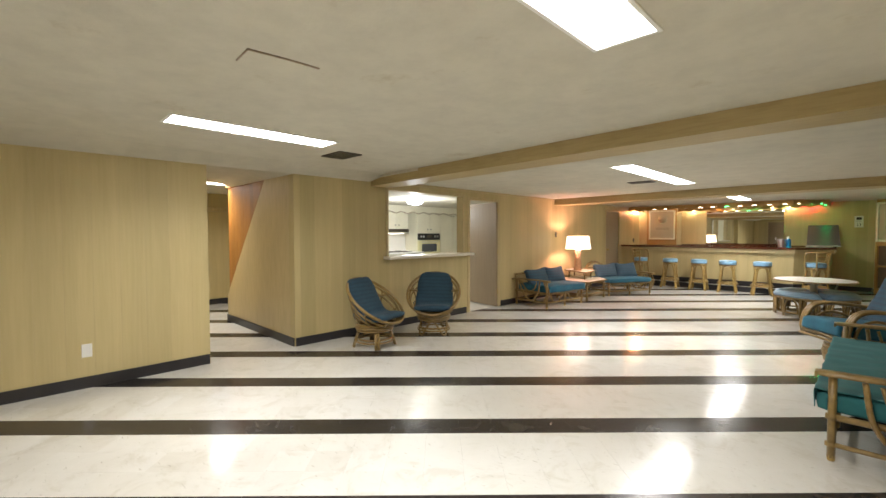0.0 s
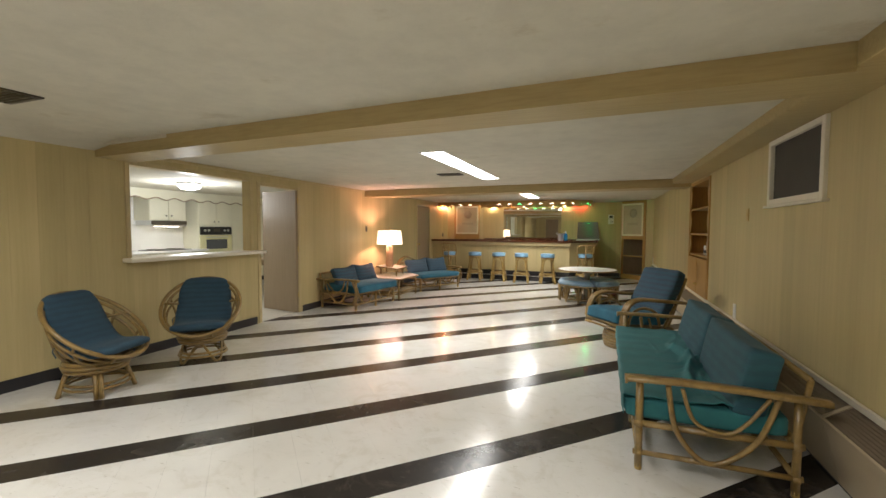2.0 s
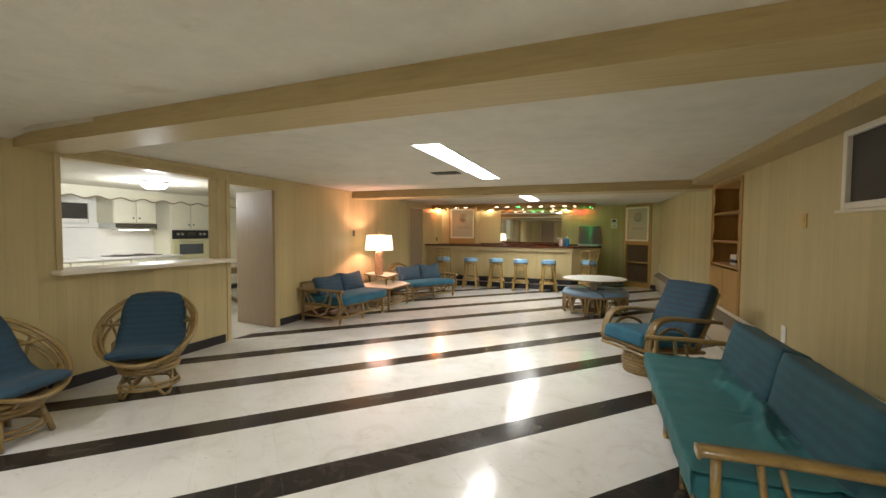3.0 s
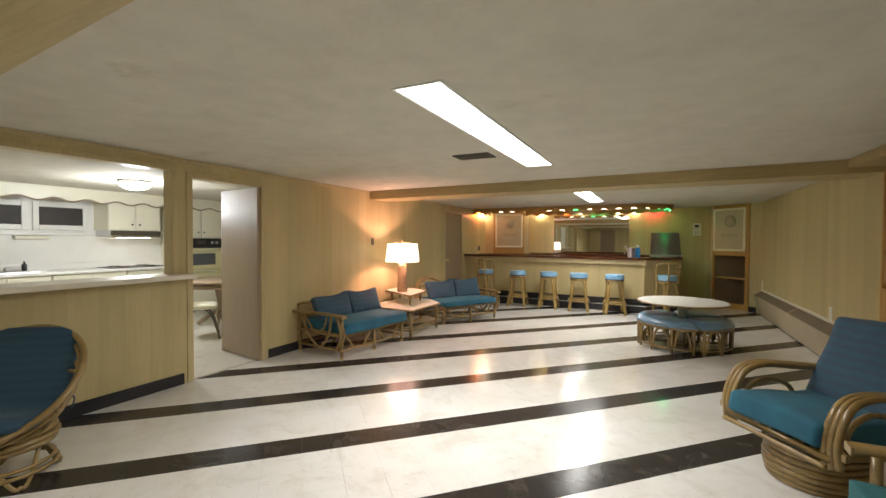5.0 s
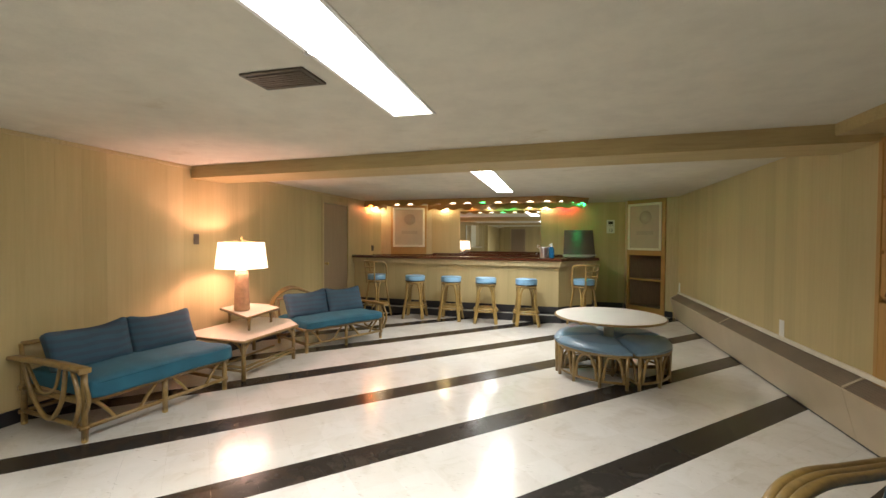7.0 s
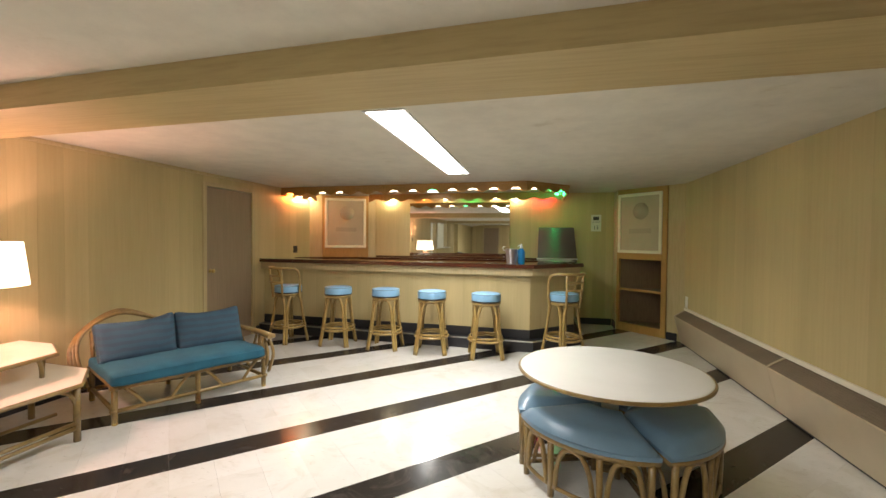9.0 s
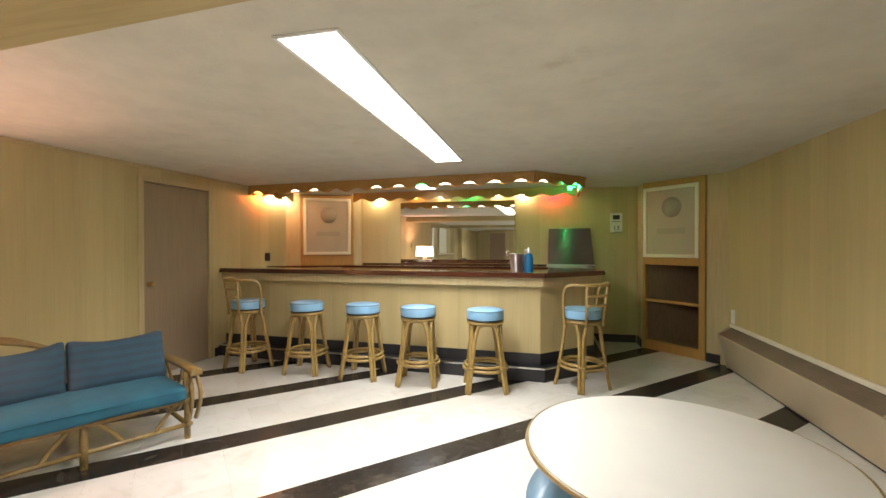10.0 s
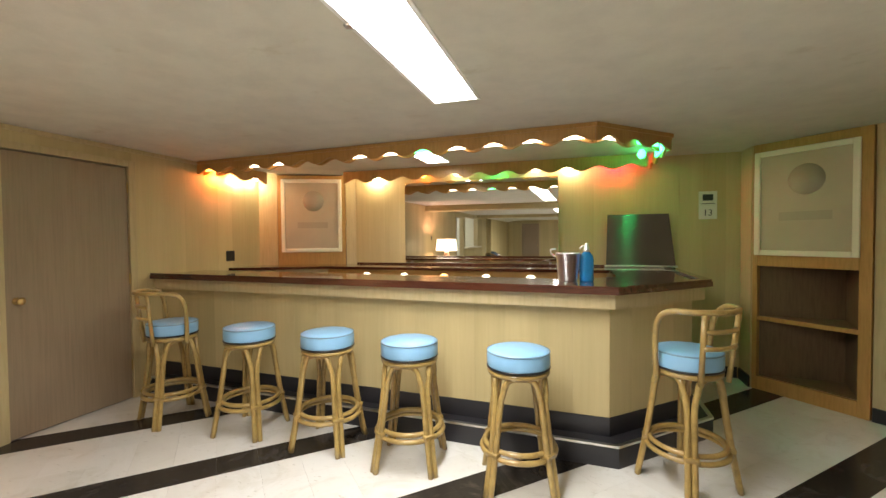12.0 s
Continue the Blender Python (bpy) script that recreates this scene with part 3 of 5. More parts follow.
dome = thing("kitchen_light", pose(-6.6, 5.62, H), "round white glass kitchen ceiling light, switched on", "ceiling light")
part("base", Shape().lathe([(0.19, -0.002), (0.19, -0.03), (0.17, -0.035)], 32), WHITE, dome)
part("glass", Shape().lathe([(0.172, -0.03), (0.175, -0.06), (0.14, -0.095), (0.07, -0.115), (0.0, -0.12)], 32), KITCHEN_GLOW, dome, "glowing white glass")
kl = bpy.data.lights.new("kitchen_lamp", "POINT")
kl.energy, kl.color, kl.shadow_soft_size = 66.0, (0.93, 0.965, 1.0), 0.12
new("kitchen_lamp", kl).location = (-6.6, 5.62, H - 0.30)

# ---- baseboard heater ----
heater = thing("baseboard_heater", pose(XR - 0.007, 0, 0), "long beige metal baseboard heater with a dark top grille", "heater")
secs = [0.6 + i * 2.36 for i in range(6)]
for y0, y1 in zip(secs[:-1], secs[1:]):
    prof = [(-0.045, 0.015), (-0.135, 0.36), (-0.118, 0.372), (-0.03, 0.372), (-0.03, 0.015)]
    n = len(prof)
    v = [(x, y, z) for y in (y0 + 0.002, y1 - 0.002) for x, z in prof]
    part("panel", Shape().add(v, [tuple(range(n)), tuple(range(2 * n - 1, n - 1, -1))] + [(i, n + i, n + (i + 1) % n, (i + 1) % n) for i in range(n)]), HEATER, heater)
    part("joint", Shape().add([(x, y, z + dz) for y in (y1 - 0.013, y1 + 0.013) for x, z in ((-0.132, 0.372), (-0.004, 0.451)) for dz in (0.0, 0.008)], [(0, 1, 3, 2), (4, 6, 7, 5), (1, 5, 7, 3), (0, 2, 6, 4), (0, 4, 5, 1), (2, 3, 7, 6)]), HEATER, heater, "beige joint strip")
    for k in range(8):
        u0, u1 = k / 8, (k + 0.8) / 8
        a, b = (-0.125 + 0.12 * u0, 0.374 + 0.075 * u0), (-0.125 + 0.12 * u1, 0.374 + 0.075 * u1)
        v = [(a[0], y0, a[1]), (b[0], y0, b[1]), (b[0], y1, b[1]), (a[0], y1, a[1]), (a[0], y0, a[1] - 0.008), (b[0], y0, b[1] - 0.008), (b[0], y1, b[1] - 0.008), (a[0], y1, a[1] - 0.008)]
        part("slat", Shape().add(v, [(0, 1, 2, 3), (4, 7, 6, 5), (0, 4, 5, 1), (1, 5, 6, 2), (2, 6, 7, 3), (3, 7, 4, 0)]), HEATER_GRILLE, heater)
part("top_trim", Shape().box(-0.022, -0.001, secs[0], secs[-1], 0.452, 0.49, 0.006), IVORY, heater, "ivory strip along the wall")
part("toe", Shape().box(-0.04, -0.012, secs[0], secs[-1], -0.003, 0.016), BLACK, heater)
part("end_cap", Shape().add([(-0.045, secs[-1], 0), (-0.14, secs[-1], 0.37), (-0.005, secs[-1], 0.46), (-0.005, secs[-1], 0), (-0.045, secs[-1] + 0.02, 0), (-0.14, secs[-1] + 0.02, 0.37), (-0.005, secs[-1] + 0.02, 0.46), (-0.005, secs[-1] + 0.02, 0)],
     [(0, 1, 2, 3), (7, 6, 5, 4), (0, 4, 5, 1), (1, 5, 6, 2), (2, 6, 7, 3), (3, 7, 4, 0)]), HEATER, heater)


# ---- plates on the walls ----
def plate(name, m, w, h, mat, label, category, toggles=1):
    t = thing(name, m, label, category)
    part("plate", Shape().box(-w / 2, w / 2, -0.008, 0, -h / 2, h / 2, 0.003), mat, t)
    for i in range(toggles):
        z = (i - (toggles - 1) / 2) * 0.04
        part("insert", Shape().box(-0.012, 0.012, -0.013, -0.008, z - 0.014, z + 0.014, 0.002), mat, t)


FACE_R, FACE_L = -90, 90
plate("wall_outlet", pose(XR - 0.007, 5.14, 0.56, 0, 0, FACE_R), 0.085, 0.15, WHITE, "white plastic wall outlet above the heater", "outlet", 2)
plate("wall_outlet", pose(XR - 0.007, 8.82, 0.565, 0, 0, FACE_R), 0.085, 0.15, WHITE, "white plastic wall outlet above the heater", "outlet", 2)
plate("wall_outlet", pose(XR - 0.007, 12.36, 0.57, 0, 0, FACE_R), 0.085, 0.15, WHITE, "white plastic wall outlet above the heater", "outlet", 2)
plate("wall_outlet", pose(XL - 0.003, -0.26, 0.34, 0, 0, FACE_L), 0.075, 0.12, WHITE, "blank white plastic cover plate low on the panelling", "cover plate", 0)
plate("light_switch", pose(XR - 0.007, 4.84, 1.52, 0, 0, FACE_R), 0.07, 0.115, BRASS, "brown metal light switch plate", "switch")
plate("light_switch", pose(XL + 0.007, 7.96, 1.37, 0, 0, FACE_L), 0.07, 0.115, GRILLE, "dark bronze light switch plate above the sofa", "switch")
plate("wall_outlet", pose(XL + 0.007, 12.56, 1.19, 0, 0, FACE_L), 0.115, 0.115, BLACK, "black double outlet plate above the bar", "outlet", 2)


# ---- built-in bookshelf in the right wall ----
shelf = thing("built_in_bookshelf", pose(XR, 6.96, 0), "honey wood built-in bookshelf with scalloped shelves above a cupboard", "bookshelf")
for b in ((-0.02, 0.30, -0.64, -0.60, 0.1, 2.06), (-0.02, 0.30, 0.60, 0.64, 0.1, 2.06), (-0.02, 0.30, -0.60, 0.60, 2.02, 2.06)):
    part("side_panel", Shape().box(*b, 0.004), HONEY, shelf)
part("back_panel", Shape().box(0.29, 0.31, -0.60, 0.60, 0.1, 2.02), HONEY, shelf)
for z in (1.0, 1.30, 1.66):
    part("shelf", Shape().box(0.0, 0.29, -0.60, 0.60, z, z + 0.025, 0.004), HONEY, shelf)
for z0, z1 in ((1.025, 1.30), (1.325, 1.66), (1.685, 2.02)):
    for side in (-1, 1):
        pts = [(side * 0.60, z0), (side * 0.60, z1), (side * 0.50, z1)]
        pts += [(side * (0.53 + 0.035 * math.cos(a * math.pi / 4)), z1 + (z0 - z1) * (a / 8)) for a in range(1, 9)]
        if side > 0:
            pts = pts[::-1]
        s = Shape().prism([(p, q) for p, q in pts], 0, 0.015)
        part("scalloped_edge", s.turn(Matrix(((0, 0, 1, -0.012), (1, 0, 0, 0), (0, 1, 0, 0), (0, 0, 0, 1)))), HONEY, shelf)
for y0, y1 in ((-0.595, -0.005), (0.005, 0.595)):
    d = part("door", Shape().box(-0.022, 0.0, y0, y1, 0.13, 0.985, 0.005), HONEY, shelf)
    part("handle", Shape().lathe([(0.0, 0), (0.008, 0), (0.012, 0.02), (0, 0.024)], 12).turn(pose(-0.022, 0.05 if y0 > 0 else -0.05, 0.62, 0, -90)), BRASS, d)
radio = thing("desk_radio", pose(1.60, 6.62, 1.025, 0, 0, -90), "small silver and black radio on the bookshelf", "radio")
part("body", Shape().box(-0.12, 0.12, -0.05, 0.05, 0, 0.14, 0.012), BLACK, radio)
part("speaker", Shape().lathe([(0.0, 0.0), (0.045, 0.0), (0.05, 0.006), (0.04, 0.008)], 20).turn(pose(-0.05, -0.05, 0.07, 90)), STEEL, radio)
part("dial", Shape().box(0.01, 0.10, -0.056, -0.05, 0.05, 0.11, 0.003), WHITE, radio)
jar = thing("paper_box", pose(1.60, 6.95, 1.025, 0, 0, -80), "small white and dark box on the bookshelf", "box")
part("body", Shape().box(-0.07, 0.07, -0.05, 0.05, 0, 0.13, 0.006), PAPER, jar)
part("band", Shape().box(-0.071, 0.071, -0.051, 0.051, 0.03, 0.07), INK, jar)
fan = thing("paper_ornament", pose(1.62, 6.55, 1.325), "small cream paper ornament on the bookshelf", "ornament")
part("shade", Shape().lathe([(0.09, 0.0), (0.05, 0.12), (0.02, 0.17), (0.0, 0.175)], 20), PAPER, fan)


# ---- corner speaker cabinets ----
def speaker_panel(parent, x0, x1, z0, z1):
    f = part("grille_frame", Shape().box(x0, x0 + 0.045, -0.035, -0.012, z0, z1, 0.008).box(x1 - 0.045, x1, -0.035, -0.012, z0, z1, 0.008)
             .box(x0 + 0.045, x1 - 0.045, -0.035, -0.012, z0, z0 + 0.045, 0.008).box(x0 + 0.045, x1 - 0.045, -0.035, -0.012, z1 - 0.045, z1, 0.008), CREAM, parent, "cream wooden grille frame")
    part("grille_cloth", Shape().box(x0 + 0.045, x1 - 0.045, -0.020, -0.012, z0 + 0.045, z1 - 0.045), SCREEN_CLOTH, f, "tan speaker cloth")
    cx, w = (x0 + x1) / 2, x1 - x0
    s = Shape().lathe([(0.0, 0.0), (0.125, 0.0), (0.125, 0.002), (0.0, 0.002)], 40)
    part("woofer_opening", s.turn(pose(cx + 0.02, -0.020, z0 + (z1 - z0) * 0.70, 90)), SCREEN_DARK, f, "round speaker opening showing through the cloth")
    part("horn_opening", Shape().box(cx - 0.17, cx + 0.19, -0.0225, -0.020, z0 + (z1 - z0) * 0.33, z0 + (z1 - z0) * 0.41), SCREEN_DARK, f, "slot-shaped speaker opening showing through the cloth")


cab_r = thing("corner_speaker_cabinet", M_R @ pose(0.065, 0, 0), "honey wood corner cabinet with a cloth speaker panel over open shelves", "cabinet")
for b in ((-0.40, -0.36, -0.02, 0.03, 0, 2.163), (0.32, 0.395, -0.02, 0.03, 0, 2.163), (-0.36, 0.32, -0.018, 0.02, 0.0, 0.12), (-0.36, 0.32, -0.018, 0.04, 1.10, 1.20), (-0.36, 0.32, -0.018, 0.04, 2.075, 2.163)):
    part("frame", Shape().box(*b, 0.005), HONEY, cab_r)
part("backing", Shape().box(-0.36, 0.32, -0.012, 0.02, 1.20, 2.08), HONEY, cab_r)
# lining and shelves coloured darker than the frame to paint in the interior shade
part("back_panel", Shape().prism([(-0.359, 0.02), (-0.355, 0.02), (0.10, 0.40), (0.315, 0.02), (0.319, 0.02), (0.10, 0.42)], 0.121, 1.099), SHADED_WOOD, cab_r, "brown lining with the cabinet's inner shade in its colour")
part("cabinet_floor", Shape().prism([(-0.355, 0.02), (0.315, 0.02), (0.10, 0.40)], 0.121, 0.126), SHADED_WOOD, cab_r, "brown lining with the cabinet's inner shade in its colour")
part("shelf", Shape().prism([(-0.355, 0.015), (0.315, 0.015), (0.10, 0.40)], 0.62, 0.654), SHADED_WOOD, cab_r, "brown shelf with the cabinet's inner shade in its colour")
part("shelf_edge", Shape().box(-0.36, 0.32, -0.012, 0.014, 0.62, 0.656, 0.004), HONEY, cab_r)
part("shelf", Shape().prism([(-0.355, 0.041), (0.315, 0.041), (0.10, 0.40)], 1.10, 1.12), SHADED_WOOD, cab_r)
speaker_panel(cab_r, -0.385, 0.325, 1.195, 2.09)
cab_l = thing("corner_speaker_cabinet", M_L, "honey wood corner cabinet with a cloth speaker panel behind the bar", "cabinet")
part("frame", Shape().box(-0.355, 0.455, -0.012, 0.05, 0.0, 2.15, 0.005), HONEY, cab_l)
speaker_panel(cab_l, -0.31, 0.41, 1.21, 2.10)


# ---- the bar ----
def offset(path, d):
    """The path moved d to its right."""
    P = [Vector(p) for p in path]
    out = []
    for i, p in enumerate(P):
        n = []
        if i:
            e = (p - P[i - 1]).normalized()
            n.append(Vector((e.y, -e.x)))
        if i < len(P) - 1:
            e = (P[i + 1] - p).normalized()
            n.append(Vector((e.y, -e.x)))
        k = sum(n, Vector((0, 0)))
        k.normalize()
        out.append(p + k * (d / k.dot(n[0])))
    return out


def band(path, d0, d1, z0, z1):
    """A strip between two offsets of the path."""
    a, b = offset(path, d0), offset(path, d1)
    n = len(a)
    v = [(p.x, p.y, z) for z in (z0, z1) for p in a + b]
    s, k = [], 2 * n
    for i in range(n - 1):
        s += [(i, n + i, n + i + 1, i + 1), (k + i, k + i + 1, k + n + i + 1, k + n + i), (i, i + 1, k + i + 1, k + i), (n + i, k + n + i, k + n + i + 1, n + i + 1)]
    s += [(0, k, k + n, n), (n - 1, 2 * n - 1, k + 2 * n - 1, k + n - 1)]
    return Shape().add(v, s)


BAR = [(-4.44, 11.74), (-0.575, 11.555), (-0.005, 12.10), (-0.005, 13.49)]
bar = thing("bar_counter", pose(0, 0, 0), "pale ash panelled bar with dark mahogany top and black step", "bar")
part("body", band(BAR, -0.04, 0.0, 0.13, 0.934), ASH_PLAIN, bar)
step_part = part("step", band(BAR, -0.04, 0.125, -0.003, 0.122), VINYL_BASE, bar, "black vinyl foot step")
part("step_edge", band(BAR, 0.10, 0.128, 0.123, 0.137), STEEL, step_part, "pale metal edge strip")
part("step_top", band(BAR, 0.0, 0.098, 0.123, 0.133), VINYL_BASE, step_part)
part("kick_band", band(BAR, 0.001, 0.008, 0.134, 0.25), VINYL_BASE, bar, "black vinyl band")
part("lip", band(BAR, -0.04, 0.075, 0.935, 1.030), ASH_PLAIN, bar, "pale wood fascia under the top")
part("top", band(BAR, -0.47, 0.095, 1.032, 1.06), MAHOGANY, bar, "glossy dark mahogany top")
part("top_moulding", band(BAR, 0.045, 0.112, 1.061, 1.075), MAHOGANY, bar, "raised dark mahogany rim")
part("top_edge", band(BAR, 0.096, 0.118, 1.026, 1.06), MAHOGANY, bar)
n_bar = 18
for i in range(n_bar):
    a, b = Vector(BAR[0]), Vector(BAR[1])
    p, q = a.lerp(b, (i + 0.0008) / n_bar), a.lerp(b, (i + 0.9992) / n_bar)
    part("panel", band([p, q], 0.0005, 0.005, 0.252, 0.9345), ASH, bar)
for i in range(4):
    a, b = Vector(BAR[1]), Vector(BAR[2])
    p, q = a.lerp(b, (i + 0.003) / 4), a.lerp(b, (i + 0.997) / 4)
    part("panel", band([p, q], 0.0005, 0.005, 0.252, 0.9345), ASH, bar)
back_bar = thing("back_bar", pose(0, 0, 0), "dark mahogany ledge under the bar mirror", "shelf")
LEDGE = [(-4.43, 12.52), (-3.50, 12.97), (-0.48, 12.97), (-0.48, 13.485), (-3.41, 13.465), (-4.43, 12.985)]
part("ledge", Shape().prism(LEDGE, 1.03, 1.058), MAHOGANY, back_bar)
part("rim", Shape().box(-3.36, -0.49, 13.462, 13.488, 1.059, 1.076, 0.004), MAHOGANY, back_bar)
part("body", Shape().prism([(x, y + (0.05 if y < 12.98 else 0.0)) for x, y in LEDGE], -0.003, 1.029), ASH_PLAIN, back_bar)

part("front_panel", Shape().box(-3.48, -0.50, 13.0, 13.018, 0.1, 1.028, 0.003), HONEY, back_bar, "brown wooden front")
for k, c in enumerate(("white", "white", "amber", "white", "white")):
    lamp_x = -2.985 + 0.447 * k
    light = thing("ledge_light", pose(lamp_x, 12.999, 0.945), "small lit round lens under the back bar ledge", "light", "back bar lights")
    part("lens", Shape().lathe([(0.0, -0.018), (0.03, -0.015), (0.048, -0.006), (0.052, 0.0)], 20).turn(pose(0, 0, 0, -90)), BULBS[c], light, "glowing lens")
    part("rim", Shape().tube([(x, -0.003, z) for x, z, _ in ring(0.054, 0.054, 24)], 0.005, 6, True), STEEL, light)

mirror = thing("bar_mirror", pose(-1.84, YN - 0.019, 0, 0, 0, -0.6), "wide frameless mirror on the wall behind the bar", "mirror")
part("glass", Shape().box(-0.885, 0.885, -0.006, 0, 1.08, 2.02), mirror_mat, mirror)
for x in (-0.80, 0.80):
    part("clip", Shape().box(x - 0.012, x + 0.012, -0.009, -0.006, 1.078, 1.10, 0.002), STEEL, mirror)


# ---- valance with coloured bulbs over the bar ----
def scalloped(a, b, z_low, depth, thick=0.02, pitch=0.295):
    """A board from a to b under the ceiling with a wavy lower edge."""
    a, b = Vector(a), Vector(b)
    d = (b - a)
    L = d.length
    d.normalize()
    nrm = Vector((d.y, -d.x)) * thick
    n = max(2, int(L / 0.0225))
    waves = max(1, round(L / pitch))
    v = []
    for i in range(n + 1):
        u = i / n
        z = z_low + depth * (0.5 - 0.5 * math.cos(2 * math.pi * waves * u))
        p = a + d * (L * u)
        v += [(p.x, p.y, z), (p.x, p.y, H - 0.002), (p.x + nrm.x, p.y + nrm.y, z), (p.x + nrm.x, p.y + nrm.y, H - 0.002)]
    f = []
    for i in range(n):
        o, q = i * 4, i * 4 + 4
        f += [(o, o + 1, q + 1, q), (o + 2, q + 2, q + 3, o + 3), (o, q, q + 2, o + 2), (o + 1, o + 3, q + 3, q + 1)]
    f += [(0, 2, 3, 1), (n * 4, n * 4 + 1, n * 4 + 3, n * 4 + 2)]
    return Shape().add(v, f)


OUTER = [(-4.44, 12.17), (-0.64, 11.93), (-0.08, 12.49), (-0.08, 13.48)]
valance = thing("bar_valance", pose(0, 0, 0), "honey wood scalloped valance hiding coloured bulbs above the bar", "valance")
for a, b in zip(OUTER[:-1], OUTER[1:]):
    part("board", scalloped(a, b, 2.038, 0.047), HONEY, valance)
    k = OUTER.index(a)
    if k < 2:
        part("inner_board", scalloped(offset(OUTER, -0.075)[k], offset(OUTER, -0.075)[k + 1], 2.038, 0.047), HONEY, valance)
part("board", scalloped((-4.30, 12.25), (-4.30, 12.98), 2.025, 0.05), HONEY, valance)
part("board", scalloped((-3.42, 13.28), (-0.12, 13.28), 2.025, 0.05), HONEY, valance)
part("top_trim", band(OUTER, 0.021, 0.032, H - 0.03, H - 0.002), HONEY, valance)


def bulb(x, y, z, colour, power, dx=0.0, dy=0.0, dz=-0.075):
    t = thing("light_bulb", pose(x, y, z), colour + " bulb behind the valance, switched on", "light bulb", "valance bulbs")
    part("glass", Shape().lathe([(0.0, -0.042), (0.02, -0.037), (0.033, -0.02), (0.036, 0.0), (0.03, 0.02), (0.016, 0.04), (0.013, 0.05)], 16), BULBS[colour], t)
    part("socket", Shape().lathe([(0.018, 0.048), (0.02, 0.05), (0.02, H - z - 0.002)], 12), STEEL, t)
    if power:
        tint = {"white": (1.0, 0.85, 0.60), "green": (0.03, 1.0, 0.22), "amber": (1.0, 0.20, 0.03), "red": (1.0, 0.0, 0.06)}[colour]
        l = bpy.data.lights.new("bulb_lamp", "POINT")
        l.energy, l.color, l.shadow_soft_size = power, tint, 0.025
        new("bulb_lamp", l).location = (x + dx, y + dy, z + dz)


def lens(a, b, k0, k1, back, colour, z=2.069):
    """A lit frosted lens behind one wave of the valance."""
    p, q = Vector(a).lerp(Vector(b), k0), Vector(a).lerp(Vector(b), k1)
    t = thing("valance_lens", pose(0, 0, 0), colour + " lit lens behind the scalloped valance", "light", "valance lenses")
    part("lens", band([p, q], -back - 0.012, -back, z, H - 0.003), BULBS[colour], t)


for a, b, colours in ((OUTER[0], OUTER[1], "amber dim white white dim dim white white green white white white white"), (OUTER[1], OUTER[2], "white green")):
    cs = colours.split()
    for i, c in enumerate(cs):
        if c == "dim":
            continue
        lens(a, b, (i + 0.2) / len(cs), (i + 0.8) / len(cs), 0.03, c)
lens(OUTER[2], OUTER[3], 0.03, 0.36, 0.03, "vivid green", 2.05)
bulb(-4.38, 12.38, 2.10, "amber", 8.0)
bulb(-4.38, 12.66, 2.10, "white", 3.2)
bulb(-4.38, 12.90, 2.10, "white", 2.0)
for x, c, pw in ((-3.08, "white", 8.0), (-2.45, "amber", 0.6), (-2.05, "white", 1.0), (-1.62, "green", 1.0), (-1.2, "white", 1.0), (-0.83, "white", 5.0), (-0.40, "red", 4.5)):
    bulb(x, 13.37, 2.10, c, pw, 0.0, 0.07, 0.0)
bulb(-0.19, 12.56, 2.125, "green", 2.2, 0.0, 0.0, -0.10)
bulb(-0.20, 13.06, 2.125, "green", 0.5, 0.0, 0.0, -0.10)

# ---- things on the bar ----
bucket = thing("ice_bucket", pose(-0.825, 11.86, 1.06) @ Matrix.Diagonal((0.82, 0.82, 1.0, 1.0)), "polished steel ice bucket on the bar top", "ice bucket")
part("body", Shape().lathe([(0.0, 0.0), (0.075, 0.0), (0.078, 0.01), (0.098, 0.19), (0.104, 0.195), (0.098, 0.2), (0.093, 0.195), (0.074, 0.015), (0.0, 0.012)], 32), CHROME, bucket)
part("handle", Shape().tube(bend([(-0.10, 0, 0.17), (-0.135, 0, 0.19), (-0.14, 0, 0.22), (-0.10, 0, 0.225)], 4), 0.006), CHROME, bucket)
bottle = thing("siphon_bottle", pose(-0.70, 11.90, 1.06) @ Matrix.Diagonal((0.9, 0.9, 1.0, 1.0)), "blue glass soda siphon with a chrome head on the bar", "bottle")
part("glass", Shape().lathe([(0.0, 0.0), (0.05, 0.0), (0.054, 0.01), (0.054, 0.15), (0.046, 0.18), (0.024, 0.205), (0.02, 0.22), (0.0, 0.22)], 28), BLUE_GLASS, bottle)
part("head", Shape().lathe([(0.024, 0.205), (0.026, 0.215), (0.02, 0.235), (0.012, 0.25), (0.012, 0.265), (0.0, 0.268)], 16), CHROME, bottle)
part("spout", Shape().tube(bend([(0, 0, 0.24), (-0.03, 0, 0.245), (-0.05, 0, 0.225)], 4), 0.006), CHROME, bottle)
panel = thing("black_panel", pose(-0.17, 13.37, 1.061, -6), "black brushed panel leaning on the wall behind the bar", "panel")
part("board", Shape().add([(-0.315, -0.012, 0.02), (0.315, -0.012, 0.02), (0.26, -0.012, 0.53), (-0.30, -0.012, 0.53), (-0.315, 0.012, 0.02), (0.315, 0.012, 0.02), (0.26, 0.012, 0.53), (-0.30, 0.012, 0.53)],
     [(0, 1, 2, 3), (7, 6, 5, 4), (0, 4, 5, 1), (1, 5, 6, 2), (2, 6, 7, 3), (3, 7, 4, 0)]), GLOSS_BLACK, panel)
part("rail", Shape().box(-0.33, 0.33, -0.03, 0.02, 0.0, 0.02, 0.004), STEEL, panel)


